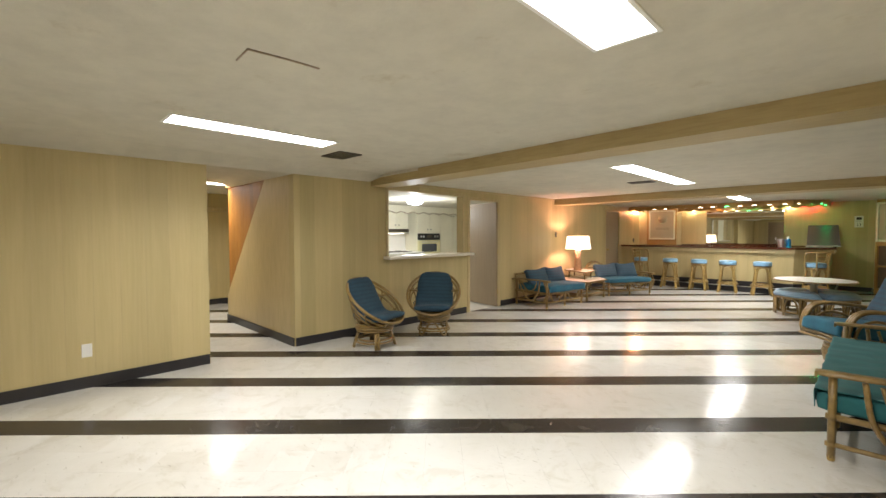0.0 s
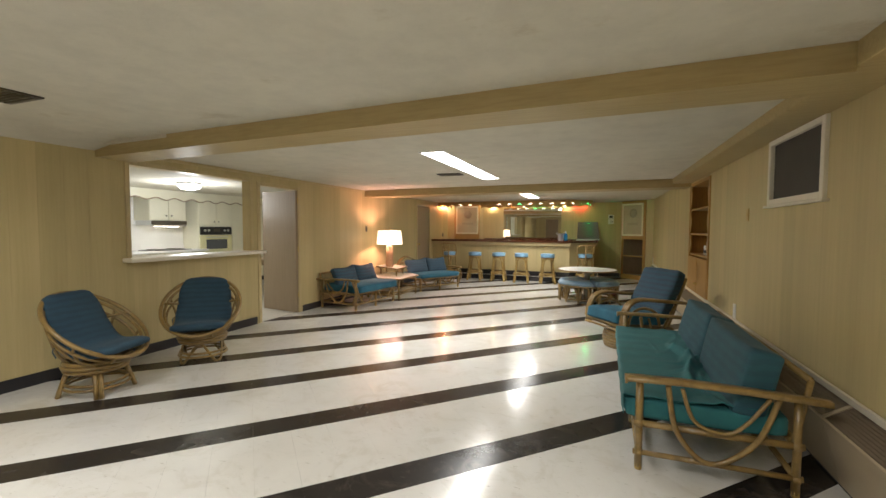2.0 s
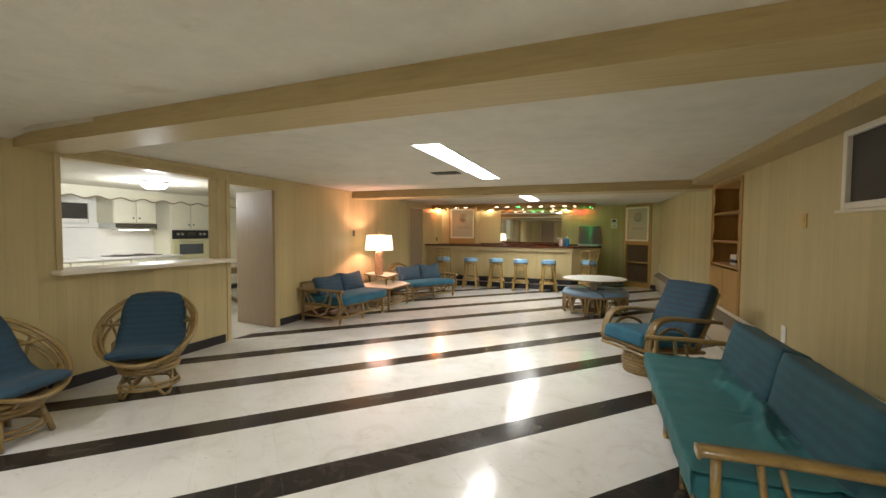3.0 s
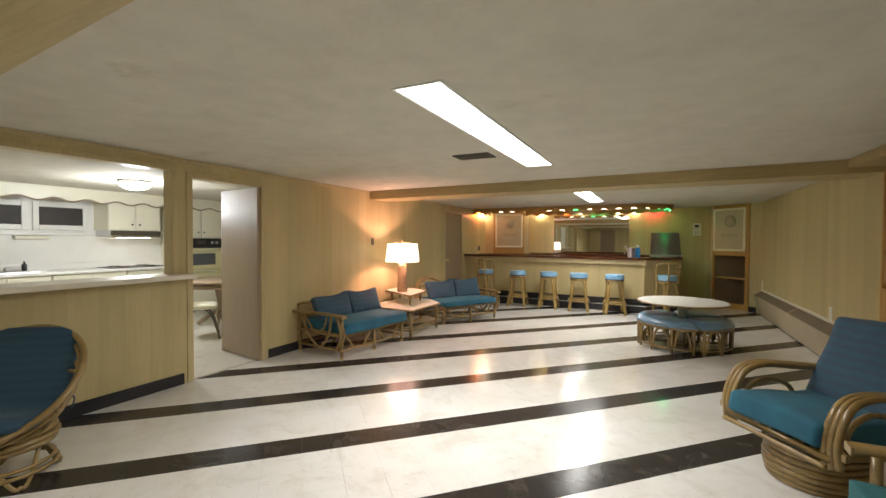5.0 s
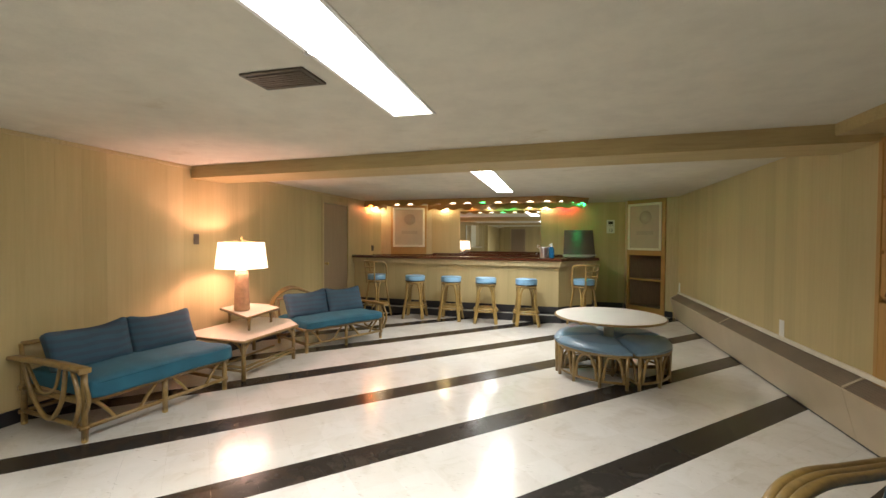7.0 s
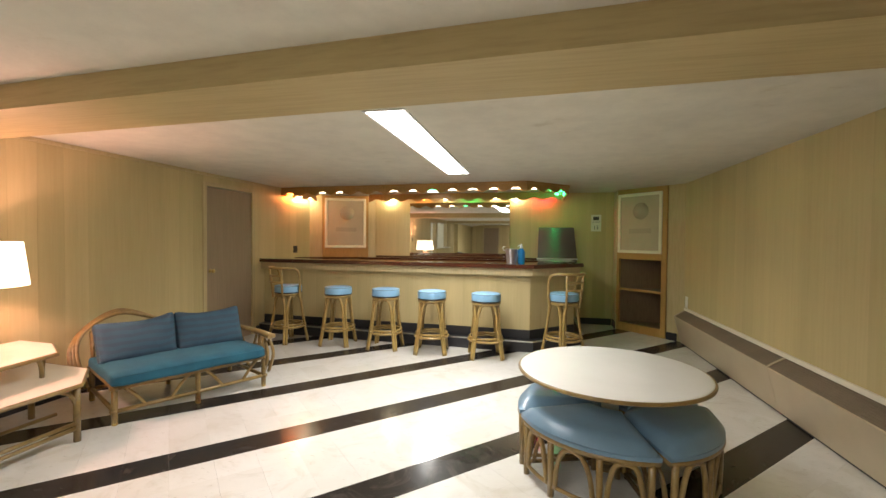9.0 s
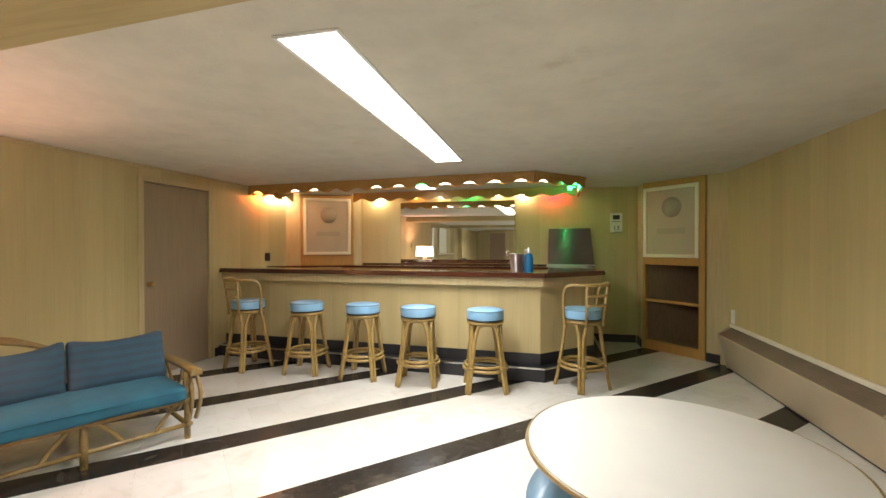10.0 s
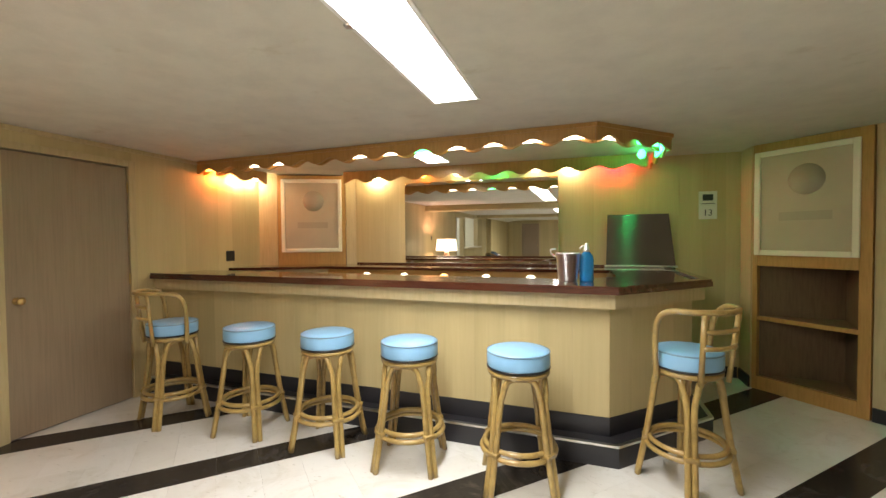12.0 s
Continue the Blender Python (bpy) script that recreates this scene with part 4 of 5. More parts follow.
def lettering(text, size, m, mat, parent, name):
    c = bpy.data.curves.new(name, "FONT")
    c.body, c.size, c.align_x, c.align_y, c.extrude = text, size, "CENTER", "CENTER", 0.0005
    c.materials.append(mat)
    o = new(name, c)
    o.matrix_basis = m
    o.parent = parent
    return o


cal = thing("wall_calendar", pose(0.445, YN - 0.0085, 1.665), "white paper day calendar on the wall showing 13", "calendar")
part("page", Shape().box(-0.078, 0.078, -0.004, 0, -0.135, 0.135), PAPER, cal)
part("emblem", Shape().box(-0.045, 0.045, -0.0055, -0.004, 0.045, 0.105), INK, cal)
part("rule", Shape().box(-0.06, 0.06, -0.0055, -0.004, 0.012, 0.018), INK, cal)
lettering("13", 0.085, pose(0, -0.005, -0.075, 90), INK, cal, "numeral")


# ---- rattan seating ----
def sofa(m, W, D, arms, seat_mat, back_mat, label, seat_h=0.43, back_top=0.74, arm_z=0.50, n_bays=2, arch=0, drape=False, lean=24, peak=0.05):
    """A low rattan sofa that faces -y, with arms at the ends named by arms (-1, 1)."""
    t = thing("rattan_sofa", m, label, "sofa", "rattan seating")
    w, d = W / 2, D / 2
    posts = [-w + 0.03 + i * (W - 0.06) / n_bays for i in range(n_bays + 1)]
    for i, x in enumerate(posts):
        for y in (-d + 0.03, d - 0.03):
            hi = arm_z if (i == 0 and -1 in arms) or (i == n_bays and 1 in arms) else 0.27
            leg = part("leg", Shape().tube([(x, y, 0.02), (x, y, hi * 0.5), (x, y, hi)], 0.021), OLD_RATTAN, t)
            part("foot", Shape().lathe([(0.017, 0.0), (0.020, 0.006), (0.020, 0.035)], 12, (x, y, 0)), BRASS, leg, "metal foot cap")
    for y in (-d + 0.03, d - 0.03):
        part("rail", Shape().tube([(-w, y, 0.275), (0, y, 0.272), (w, y, 0.275)], 0.022), OLD_RATTAN, t)
        part("stretcher", Shape().tube([(-w, y, 0.10), (0, y, 0.10), (w, y, 0.10)], 0.016), OLD_RATTAN, t)
    for x in (posts[0], posts[-1]):
        part("rail", Shape().tube([(x, -d, 0.27), (x, d, 0.27)], 0.02), OLD_RATTAN, t)
        part("stretcher", Shape().tube([(x, -d, 0.10), (x, d, 0.10)], 0.016), OLD_RATTAN, t)
    for a, b in zip(posts[:-1], posts[1:]):
        c = (a + b) / 2
        for s in (-1, 1):
            e = a if s < 0 else b
            part("brace", Shape().tube(bend([(c + (e - c) * 0.30, -d + 0.03, 0.10), (c + (e - c) * 0.52, -d + 0.03, 0.185), (c + (e - c) * 0.78, -d + 0.03, 0.262)], 4), 0.013), OLD_RATTAN, t)
    n_slat = max(5, int(W / 0.16))
    for i in range(n_slat):
        x = -w + 0.06 + i * (W - 0.12) / (n_slat - 1)
        part("slat", Shape().tube([(x, -d + 0.03, 0.262), (x, d - 0.03, 0.262)], 0.010, 6), OLD_RATTAN, t)
    # back frame
    bx = d - 0.04
    for x in (-w + 0.04, 0, w - 0.04):
        part("back_post", Shape().tube([(x, bx, 0.27), (x, bx + 0.06, back_top - 0.10)], 0.016), OLD_RATTAN, t)
    part("back_rail", Shape().tube([(-w + 0.04, bx + 0.055, back_top - 0.10), (w - 0.04, bx + 0.055, back_top - 0.10)], 0.017), OLD_RATTAN, t)
    for s in arms:
        x = s * (w + 0.005)
        v, f = [], []
        # the flat paddle arm
        prof = [(-d - 0.05, arm_z + 0.0, 0.034), (-d - 0.03, arm_z + 0.010, 0.040), (-d * 0.4, arm_z + 0.016, 0.038), (d * 0.4, arm_z + 0.008, 0.036), (d + 0.05, arm_z - 0.005, 0.035), (d + 0.09, arm_z - 0.008, 0.03)]
        for y, z, hw in prof:
            v += [(x - hw, y, z - 0.012), (x + hw, y, z - 0.012), (x + hw * 0.8, y, z + 0.014), (x - hw * 0.8, y, z + 0.014)]
        for i in range(len(prof) - 1):
            o = i * 4
            f += [(o + j, o + (j + 1) % 4, o + 4 + (j + 1) % 4, o + 4 + j) for j in range(4)]
        f += [(3, 2, 1, 0), tuple(len(v) - 4 + j for j in range(4))]
        arm = part("arm", Shape().add(v, f, True), OLD_RATTAN, t, "flat brown rattan arm")
        part("binding", Shape().box(x - 0.038, x + 0.038, -d - 0.052, -d - 0.038, arm_z - 0.016, arm_z + 0.022, 0.005), OLD_RATTAN, arm)
        for k in (() if drape else (-0.012, 0.03)):
            part("front_cane", Shape().tube(bend([(x + k, -d + 0.06, 0.12), (x + k * 1.3, -d - 0.01, 0.3), (x + k, -d + 0.07, arm_z)], 6), 0.015), OLD_RATTAN, t)
        part("side_loop", Shape().tube(bend([(x, -d + 0.17, arm_z - 0.01), (x, -d + 0.22, 0.26), (x, -0.02, 0.115), (x, d - 0.22, 0.26), (x, d - 0.12, arm_z - 0.01)], 7), 0.015), OLD_RATTAN, t)
        part("side_loop", Shape().tube(bend([(x, -d + 0.24, arm_z - 0.02), (x, -d + 0.30, 0.34), (x, 0.04, 0.29), (x, d - 0.26, 0.36), (x, d - 0.16, arm_z - 0.02)], 7), 0.011), OLD_RATTAN, t)
    for k in range(arch):
        part("back_arch", Shape().tube(bend([(-w - 0.03 - 0.03 * k, d - 0.20, 0.16), (-w - 0.08 - 0.02 * k, d - 0.10, 0.45), (-w + 0.02, d + 0.01 + 0.03 * k, 0.61), (-w + 0.25, d + 0.05 + 0.03 * k, 0.70 + 0.01 * k), (-w + 0.52, d + 0.05, 0.62)], 7), 0.017), OLD_RATTAN, t)
    # cushions
    sd = D - 0.10
    in_l, in_r = (-w + (0.045 if -1 in arms else 0.0)), (w - (0.045 if 1 in arms else 0.0))
    cw, cx = in_r - in_l, (in_l + in_r) / 2
    s = Shape().cushion(cw, sd + 0.10, seat_h - 0.285, pose(cx, -0.05, (seat_h + 0.285) / 2), 0.035, 0.012, 1)
    seat = part("seat_cushion", s, seat_mat, t)
    part("piping", Shape().tube(ring(1, 1, 4)[:0] + [(in_l + 0.02, -d - 0.045, seat_h - 0.022), (cx, -d - 0.05, seat_h - 0.018), (in_r - 0.02, -d - 0.045, seat_h - 0.022)], 0.005, 6), seat_mat, seat)
    if drape:
        # loose cover, crumpled where it is tucked in behind
        n, k = 120, 64
        v, f = [], []
        for i in range(n + 1):
            for j in range(k + 1):
                x, u = in_l + cw * i / n, j / k
                y = -d - 0.058 + (sd + 0.02) * min(1, max(0, (u - 0.18) / 0.72))
                z = seat_h + 0.012 - max(0, 0.18 - u) / 0.18 * 0.115 + max(0, u - 0.85) * 0.9
                c = noise.noise(Vector((x * 5, u * 6, 2.0)))
                pull = math.exp(-((x - 0.12) / 0.42) ** 4) + 0.25
                ridge = -0.015 + 0.045 * math.sin(x * 8.0 + 0.6) + 0.02 * c
                z += 0.016 * c * (0.3 + u) + 0.050 * pull * math.exp(-((y - ridge) / 0.022) ** 2)
                z += 0.026 * pull * math.exp(-((y - ridge - 0.07) / 0.02) ** 2) * (0.5 + 0.5 * math.sin(x * 17))
                z += 0.020 * pull * max(0, math.sin(x * 26 + y * 22 + 3 * c)) ** 3 * math.exp(-((y - 0.02) / 0.11) ** 2)
                z += 0.010 * math.exp(-((y + 0.16 - 0.12 * x) / 0.014) ** 2) * math.exp(-((x + 0.25) / 0.14) ** 2)
                y += 0.003 * math.sin(x * 22 + 3 * c) if u < 0.18 else 0
                v.append((x, y, z))
        f = [(i * (k + 1) + j, (i + 1) * (k + 1) + j, (i + 1) * (k + 1) + j + 1, i * (k + 1) + j + 1) for i in range(n) for j in range(k)]
        cover = part("seat_cover", Shape().add(v, f, True), seat_mat, t, "crumpled teal loose cover")
        so = cover.modifiers.new("thickness", "SOLIDIFY")
        so.thickness = 0.004
    hb = back_top - seat_h + 0.05
    for i in range(2):
        x = cx + (i - 0.5) * cw / 2
        mm = pose(x, d - (0.20 if drape else 0.29), seat_h - 0.04 + hb / 2, -lean, 0, 0) @ pose(0, 0, 0, 90)
        s = Shape().cushion(cw / 2 - 0.008, hb, 0.17 if drape else 0.105, mm, 0.022 if drape else 0.03, 0.010 if drape else 0.042, 3 + i)
        for q in range(len(s.v)):
            px, py, pz = s.v[q]
            lift = max(0, (pz - seat_h) / hb)
            ux = (px - x) / (cw / 4)
            s.v[q] = (px, py, pz + peak * lift * (ux * ux * (1.0 if ux * (i - 0.5) < 0 or i else 0.35) - 0.35))
        part("back_cushion", s, back_mat, t)
    return t


sofa(pose(-3.93, 6.83, 0, 0, 0, 83), 1.16, 0.80, (-1,), SEAT_BLUE, SLATE, "two-seat rattan sofa with teal blue cushions beside the lamp table", 0.42, 0.69, 0.50)
sofa(pose(-3.545, 9.295, 0, 0, 0, 62), 1.18, 0.78, (1,), SEAT_BLUE, SLATE, "two-seat rattan sofa with blue cushions set at an angle", 0.385, 0.675, 0.465, arch=3)
sofa(pose(0.79, 3.72, 0, 0, 0, -90.5), 1.96, 0.80, (-1, 1), TEAL, TEAL_BACK, "long rattan sofa with a crumpled teal seat cover along the wall", 0.41, 0.72, 0.53, 3, drape=True, lean=14, peak=0.02)


def bent_cushion(profile, half_width, thick, seed=0):
    """A padded strip that follows a profile of (y, z), with rounded sides."""
    P = bend([(0, y, z) for y, z in profile], 6)
    n, k = len(P), 20
    v = []
    for i, p in enumerate(P):
        d = (P[min(n - 1, i + 1)] - P[max(0, i - 1)]).normalized()
        nrm = Vector((0, -d.z, d.y))
        u = i / (n - 1)
        edge = min(1, min(u / 0.14, (1 - u) / 0.17))
        hw = half_width(u) * (0.62 + 0.38 * math.sqrt(edge * (2 - edge)))
        th = thick / 2 * (0.25 + 0.75 * math.sqrt(edge))
        for j in range(k):
            a = 2 * math.pi * j / k
            ca, sa = math.cos(a), math.sin(a)
            q = p + Vector((math.copysign(abs(ca) ** 0.45, ca) * hw, 0, 0)) + nrm * math.copysign(abs(sa) ** 0.7, sa) * th
            v.append(q + noise.noise_vector(q * 5 + Vector((seed * 3.3, 0, 0))) * 0.010)
    f = [(i * k + j, i * k + (j + 1) % k, (i + 1) * k + (j + 1) % k, (i + 1) * k + j) for i in range(n - 1) for j in range(k)]
    f += [tuple(range(k - 1, -1, -1)), tuple((n - 1) * k + j for j in range(k))]
    return Shape().add(v, f, True)


def hoop_chair(m, label, seed, curly):
    t = thing("hoop_chair", m @ Matrix.Scale(0.95, 4), label, "chair", "rattan hoop chairs")
    tilt = pose(0, -0.02, 0.60, 38)
    for k, r in enumerate((0.0, 0.03)):
        part("hoop", Shape().tube([tilt @ Vector(p) for p in ring(0.385 - r, 0.435 - r, 44, (0, 0, -0.03 * k))], 0.019 - 0.004 * k, 8, True), OLD_RATTAN, t)
    # bowl of canes under the hoop
    for k, (r, z) in enumerate(((0.345, -0.09), (0.285, -0.17))):
        part("bowl_ring", Shape().tube([tilt @ Vector(p) for p in ring(r, r * 1.04, 36, (0, -0.03 - 0.03 * k, z))], 0.013, 6, True), OLD_RATTAN, t)
    for a in range(0, 360, 45):
        c, s = math.cos(radians(a + 22)), math.sin(radians(a + 22))
        p0, p1 = tilt @ Vector((0.36 * c, 0.41 * s, -0.02)), tilt @ Vector((0.34 * c, 0.375 * s - 0.03, -0.09))
        part("rib", Shape().tube(bend([p0, p1, (0.27 * c, 0.27 * s + 0.01, 0.33 + 0.07 * (s > 0.2)), (0.20 * c, 0.20 * s, 0.30)], 4), 0.012, 6), OLD_RATTAN, t)
    for s in (-1, 1):
        part("arm_brace", Shape().tube([tilt @ Vector((s * 0.365, 0.05, 0)), (s * 0.24, 0.16, 0.60)], 0.013, 6), OLD_RATTAN, t)
    for k in range(3):
        part("base_ring", Shape().tube(ring(0.235 - 0.012 * abs(k - 1), 0.235 - 0.012 * abs(k - 1), 32, (0, 0, 0.225 + 0.034 * k)), 0.018, 8, True), OLD_RATTAN, t)
    part("swivel_plate", Shape().lathe([(0.21, 0.205), (0.22, 0.21), (0.22, 0.22), (0.0, 0.222)], 24), OLD_RATTAN, t)
    for a in range(4):
        c, s = math.cos(radians(45 + 90 * a)), math.sin(radians(45 + 90 * a))
        for k in () if curly else (-0.018, 0.018):
            o = Vector((-s * k, c * k, 0))
            part("leg", Shape().tube([Vector((0.20 * c, 0.20 * s, 0.215)) + o, Vector((0.24 * c, 0.24 * s, 0.1)) + o, Vector((0.27 * c, 0.27 * s, 0.0)) + o], 0.019), OLD_RATTAN, t)
        if curly:
            b = radians(90 * a)
            C = lambda r, u, z: (0.88 * r * math.cos(b + u), 0.88 * r * math.sin(b + u), z)
            part("curl", Shape().tube(bend([C(0.29, -0.80, 0.025), C(0.275, -0.70, 0.012), C(0.255, -0.52, 0.07), C(0.22, -0.25, 0.17), C(0.20, 0, 0.20), C(0.22, 0.25, 0.17), C(0.255, 0.52, 0.07), C(0.275, 0.70, 0.012), C(0.29, 0.80, 0.025)], 5), 0.013, 6), OLD_RATTAN, t)
    for z, r in ((0.075, 0.235), (0.11, 0.22)):
        part("stretcher_ring", Shape().tube(ring(r, r, 28, (0, 0, z)), 0.012, 6, True), OLD_RATTAN, t)
    prof = [(-0.345, 0.425), (-0.22, 0.405), (-0.06, 0.39), (0.05, 0.425), (0.12, 0.53), (0.20, 0.69), (0.275, 0.875)]
    part("cushion", bent_cushion(prof, lambda u: 0.252 + 0.03 * math.sin(math.pi * u), 0.095, seed), HOOP_BLUE, t, "dark blue padded cushion")
    for s in (-1, 1):
        part("tie", Shape().tube(bend([(s * 0.27, 0.10, 0.47), (s * 0.31, 0.09, 0.44), (s * 0.30, 0.07, 0.38)], 4), 0.005, 5), HOOP_BLUE, t)
    return t


hoop_chair(pose(-3.79, 2.44, 0, 0, 0, 106), "rattan hoop swivel chair with a dark blue cushion", 1, False)
hoop_chair(pose(-3.74, 3.42, 0, 0, 0, 40), "rattan hoop swivel chair with a dark blue cushion by the hatch", 2, True)


def armchair(m):
    t = thing("rattan_armchair", m, "swivel rattan armchair with bent cane arms and teal blue cushions", "armchair", "rattan seating")
    for k in range(6):
        r = 0.24 - 0.008 * abs(k - 2.5)
        part("drum_ring", Shape().tube(ring(r, r, 36, (0, -0.06, 0.018 + 0.034 * k)), 0.018, 8, True), OLD_RATTAN, t)
    part("swivel_plate", Shape().lathe([(0.20, 0.21), (0.21, 0.215), (0.21, 0.235), (0.0, 0.24)], 24, (0, -0.06, 0)), BLACK, t)
    part("seat_frame", Shape().tube([(-0.30, -0.36, 0.30), (0.30, -0.36, 0.30), (0.30, 0.33, 0.24), (-0.30, 0.33, 0.24)], 0.021, 8, True), OLD_RATTAN, t)
    for x in (-0.2, -0.1, 0, 0.1, 0.2):
        part("slat", Shape().tube([(x, -0.35, 0.30), (x, 0.33, 0.24)], 0.012, 6), OLD_RATTAN, t)
    part("front_rail", Shape().tube(bend([(-0.31, -0.385, 0.262), (-0.15, -0.39, 0.268), (0.15, -0.39, 0.268), (0.31, -0.385, 0.262)], 5), 0.014), OLD_RATTAN, t)
    for s in (-1, 1):
        for k in range(3):
            x = s * (0.28 + 0.030 * k)
            part("arm", Shape().tube(bend([(x, -0.335, 0.235 + 0.01 * k), (x, -0.345, 0.40), (x, -0.27, 0.555), (x, -0.12, 0.60), (x, 0.14, 0.575), (x, 0.42, 0.545), (x, 0.50, 0.53)], 7), 0.019), OLD_RATTAN, t)
        x = s * 0.30
        part("inner_arch", Shape().tube(bend([(x, -0.27, 0.30), (x, -0.22, 0.44), (x, -0.08, 0.50), (x, 0.10, 0.44), (x, 0.16, 0.28)], 6), 0.016), OLD_RATTAN, t)
        part("rear_leg", Shape().tube(bend([(x, 0.22, 0.25), (x, 0.30, 0.40), (x, 0.40, 0.545)], 5), 0.018), OLD_RATTAN, t)
        part("arm_binding", Shape().box(s * 0.325 - 0.055, s * 0.325 + 0.055, -0.352, -0.315, 0.31, 0.35, 0.008), OLD_RATTAN, t)
        part("back_post", Shape().tube([(s * 0.24, 0.33, 0.25), (s * 0.24, 0.57, 0.80)], 0.018), OLD_RATTAN, t)
    for z, y in ((0.45, 0.42), (0.63, 0.50), (0.80, 0.57)):
        part("back_rail", Shape().tube([(-0.25, y, z), (0.25, y, z)], 0.015), OLD_RATTAN, t)
    part("seat_cushion", Shape().cushion(0.56, 0.66, 0.14, pose(0, -0.06, 0.375, -4), 0.035, 0.012, 5), SEAT_BLUE, t)
    mm = pose(0, 0.36, 0.62, -26) @ pose(0, 0, 0, 90)
    part("back_cushion", Shape().cushion(0.57, 0.60, 0.13, mm, 0.035, 0.012, 8), SLATE, t, "striped dark blue back cushion")
    return t


armchair(pose(0.52, 5.605, 0, 0, 0, -53.5))

# ---- two-tier corner table and lamp ----
ct = thing("corner_table", pose(0, 0, 0), "two-tier rattan corner table with ivory laminate tops", "table")
low = [(-4.26, 7.56), (-3.44, 7.52), (-3.43, 8.36), (-3.72, 8.62), (-4.26, 8.66)]
up = [(-4.34, 8.20), (-3.64, 7.80), (-3.72, 8.42), (-4.02, 8.60), (-4.36, 8.62)]
for nm, poly, z in (("lower_top", low, 0.385), ("upper_top", up, 0.555)):
    tp = part(nm, Shape().prism(poly, z, z + 0.02), IVORY, ct)
    part("edge", Shape().tube([(x, y, z + 0.006) for x, y in poly], 0.015, 8, True), OLD_RATTAN, tp)
for (x, y), z1 in [((-3.50, 7.58), 0.39), ((-3.50, 8.38), 0.39), ((-4.20, 7.62), 0.39), ((-4.20, 8.58), 0.39)]:
    part("leg", Shape().tube([(x, y, 0), (x, y, z1)], 0.021), OLD_RATTAN, ct)
    for dx, dy in ((0, 1), (-1, 0)):
        sx = dx if x > -4 else -dx
        sy = dy if y < 8 else -dy
        part("brace", Shape().tube(bend([(x, y, 0.22), (x + sx * 0.04, y + sy * 0.04, 0.32), (x + sx * 0.13, y + sy * 0.13, 0.375)], 4), 0.013, 6), OLD_RATTAN, ct)
for z in (0.09, 0.125):
    part("stretcher", Shape().tube([(-3.50, 7.58, z), (-3.50, 8.38, z)], 0.014), OLD_RATTAN, ct)
    part("stretcher", Shape().tube([(-3.50, 7.58, z), (-4.20, 7.62, z)], 0.014), OLD_RATTAN, ct)
part("low_shelf", Shape().tube([(-3.85, 7.6, 0.10), (-3.85, 8.5, 0.10)], 0.013), OLD_RATTAN, ct)
for x, y in ((-3.72, 7.92), (-3.80, 8.38), (-4.24, 8.22), (-4.26, 8.5)):
    for k in (-0.03, 0.03):
        part("upper_leg", Shape().tube(bend([(x, y, 0.405), (x + k * 0.4, y - k * 0.4, 0.48), (x + k * 2.2, y - k * 2.2, 0.555)], 4), 0.014, 6), OLD_RATTAN, ct)
lamp = thing("table_lamp", pose(-3.98, 8.12, 0.576), "tall brown ceramic table lamp with a white drum shade, switched on", "lamp")
part("base", Shape().lathe([(0.0, 0.0), (0.072, 0.0), (0.082, 0.01), (0.082, 0.03), (0.068, 0.40), (0.072, 0.42), (0.055, 0.44), (0.03, 0.45)], 28), CERAMIC, lamp)
part("collar", Shape().lathe([(0.055, 0.44), (0.06, 0.45), (0.055, 0.47), (0.02, 0.48), (0.015, 0.50)], 24), IVORY, lamp)
part("stem", Shape().tube([(0, 0, 0.48), (0, 0, 0.80)], 0.006), BRASS, lamp)
part("shade", Shape().lathe([(0.268, 0.475), (0.268, 0.48), (0.238, 0.755), (0.238, 0.76), (0.234, 0.76), (0.234, 0.755), (0.264, 0.48), (0.264, 0.475), (0.268, 0.475)], 48, caps=False), SHADE_CLOTH, lamp, "glowing white cloth shade")
part("finial", Shape().lathe([(0.0, 0.79), (0.01, 0.795), (0.012, 0.81), (0.004, 0.825), (0.0, 0.83)], 12), BRASS, lamp)
part("bulb", Shape().lathe([(0.012, 0.50), (0.014, 0.51), (0.028, 0.54), (0.028, 0.56), (0.015, 0.58), (0.0, 0.585)], 16), BULBS["white"], lamp)
for s in range(3):
    a = radians(120 * s)
    part("spoke", Shape().tube([(0, 0, 0.79), (0.235 * math.cos(a), 0.235 * math.sin(a), 0.755)], 0.003, 5), BRASS, lamp)
ll = bpy.data.lights.new("table_lamp_bulb", "POINT")
ll.energy, ll.color, ll.shadow_soft_size = 44.0, (1.0, 0.50, 0.41), 0.03
new("table_lamp_bulb", ll).location = (-3.98, 8.12, 0.576 + 0.615)

# ---- round table with four quarter ottomans ----
RX, RY = -0.035, 8.87
rt = thing("round_table", pose(RX - 0.02, RY, 0), "round white laminate cocktail table with a cane edge", "table")
part("top", Shape().lathe([(0.0, 0.578), (0.533, 0.578), (0.540, 0.582), (0.540, 0.598), (0.533, 0.602), (0.0, 0.602)], 64), WHITE, rt)
part("edge", Shape().tube(ring(0.541, 0.541, 64, (0, 0, 0.589)), 0.011, 8, True), OLD_RATTAN, rt, "cane edge")
part("pedestal", Shape().lathe([(0.05, 0.0), (0.05, 0.5), (0.16, 0.555), (0.17, 0.577)], 24), CREAM, rt)
part("foot", Shape().lathe([(0.085, 0.0), (0.085, 0.02), (0.05, 0.03)], 24), OLD_RATTAN, rt)


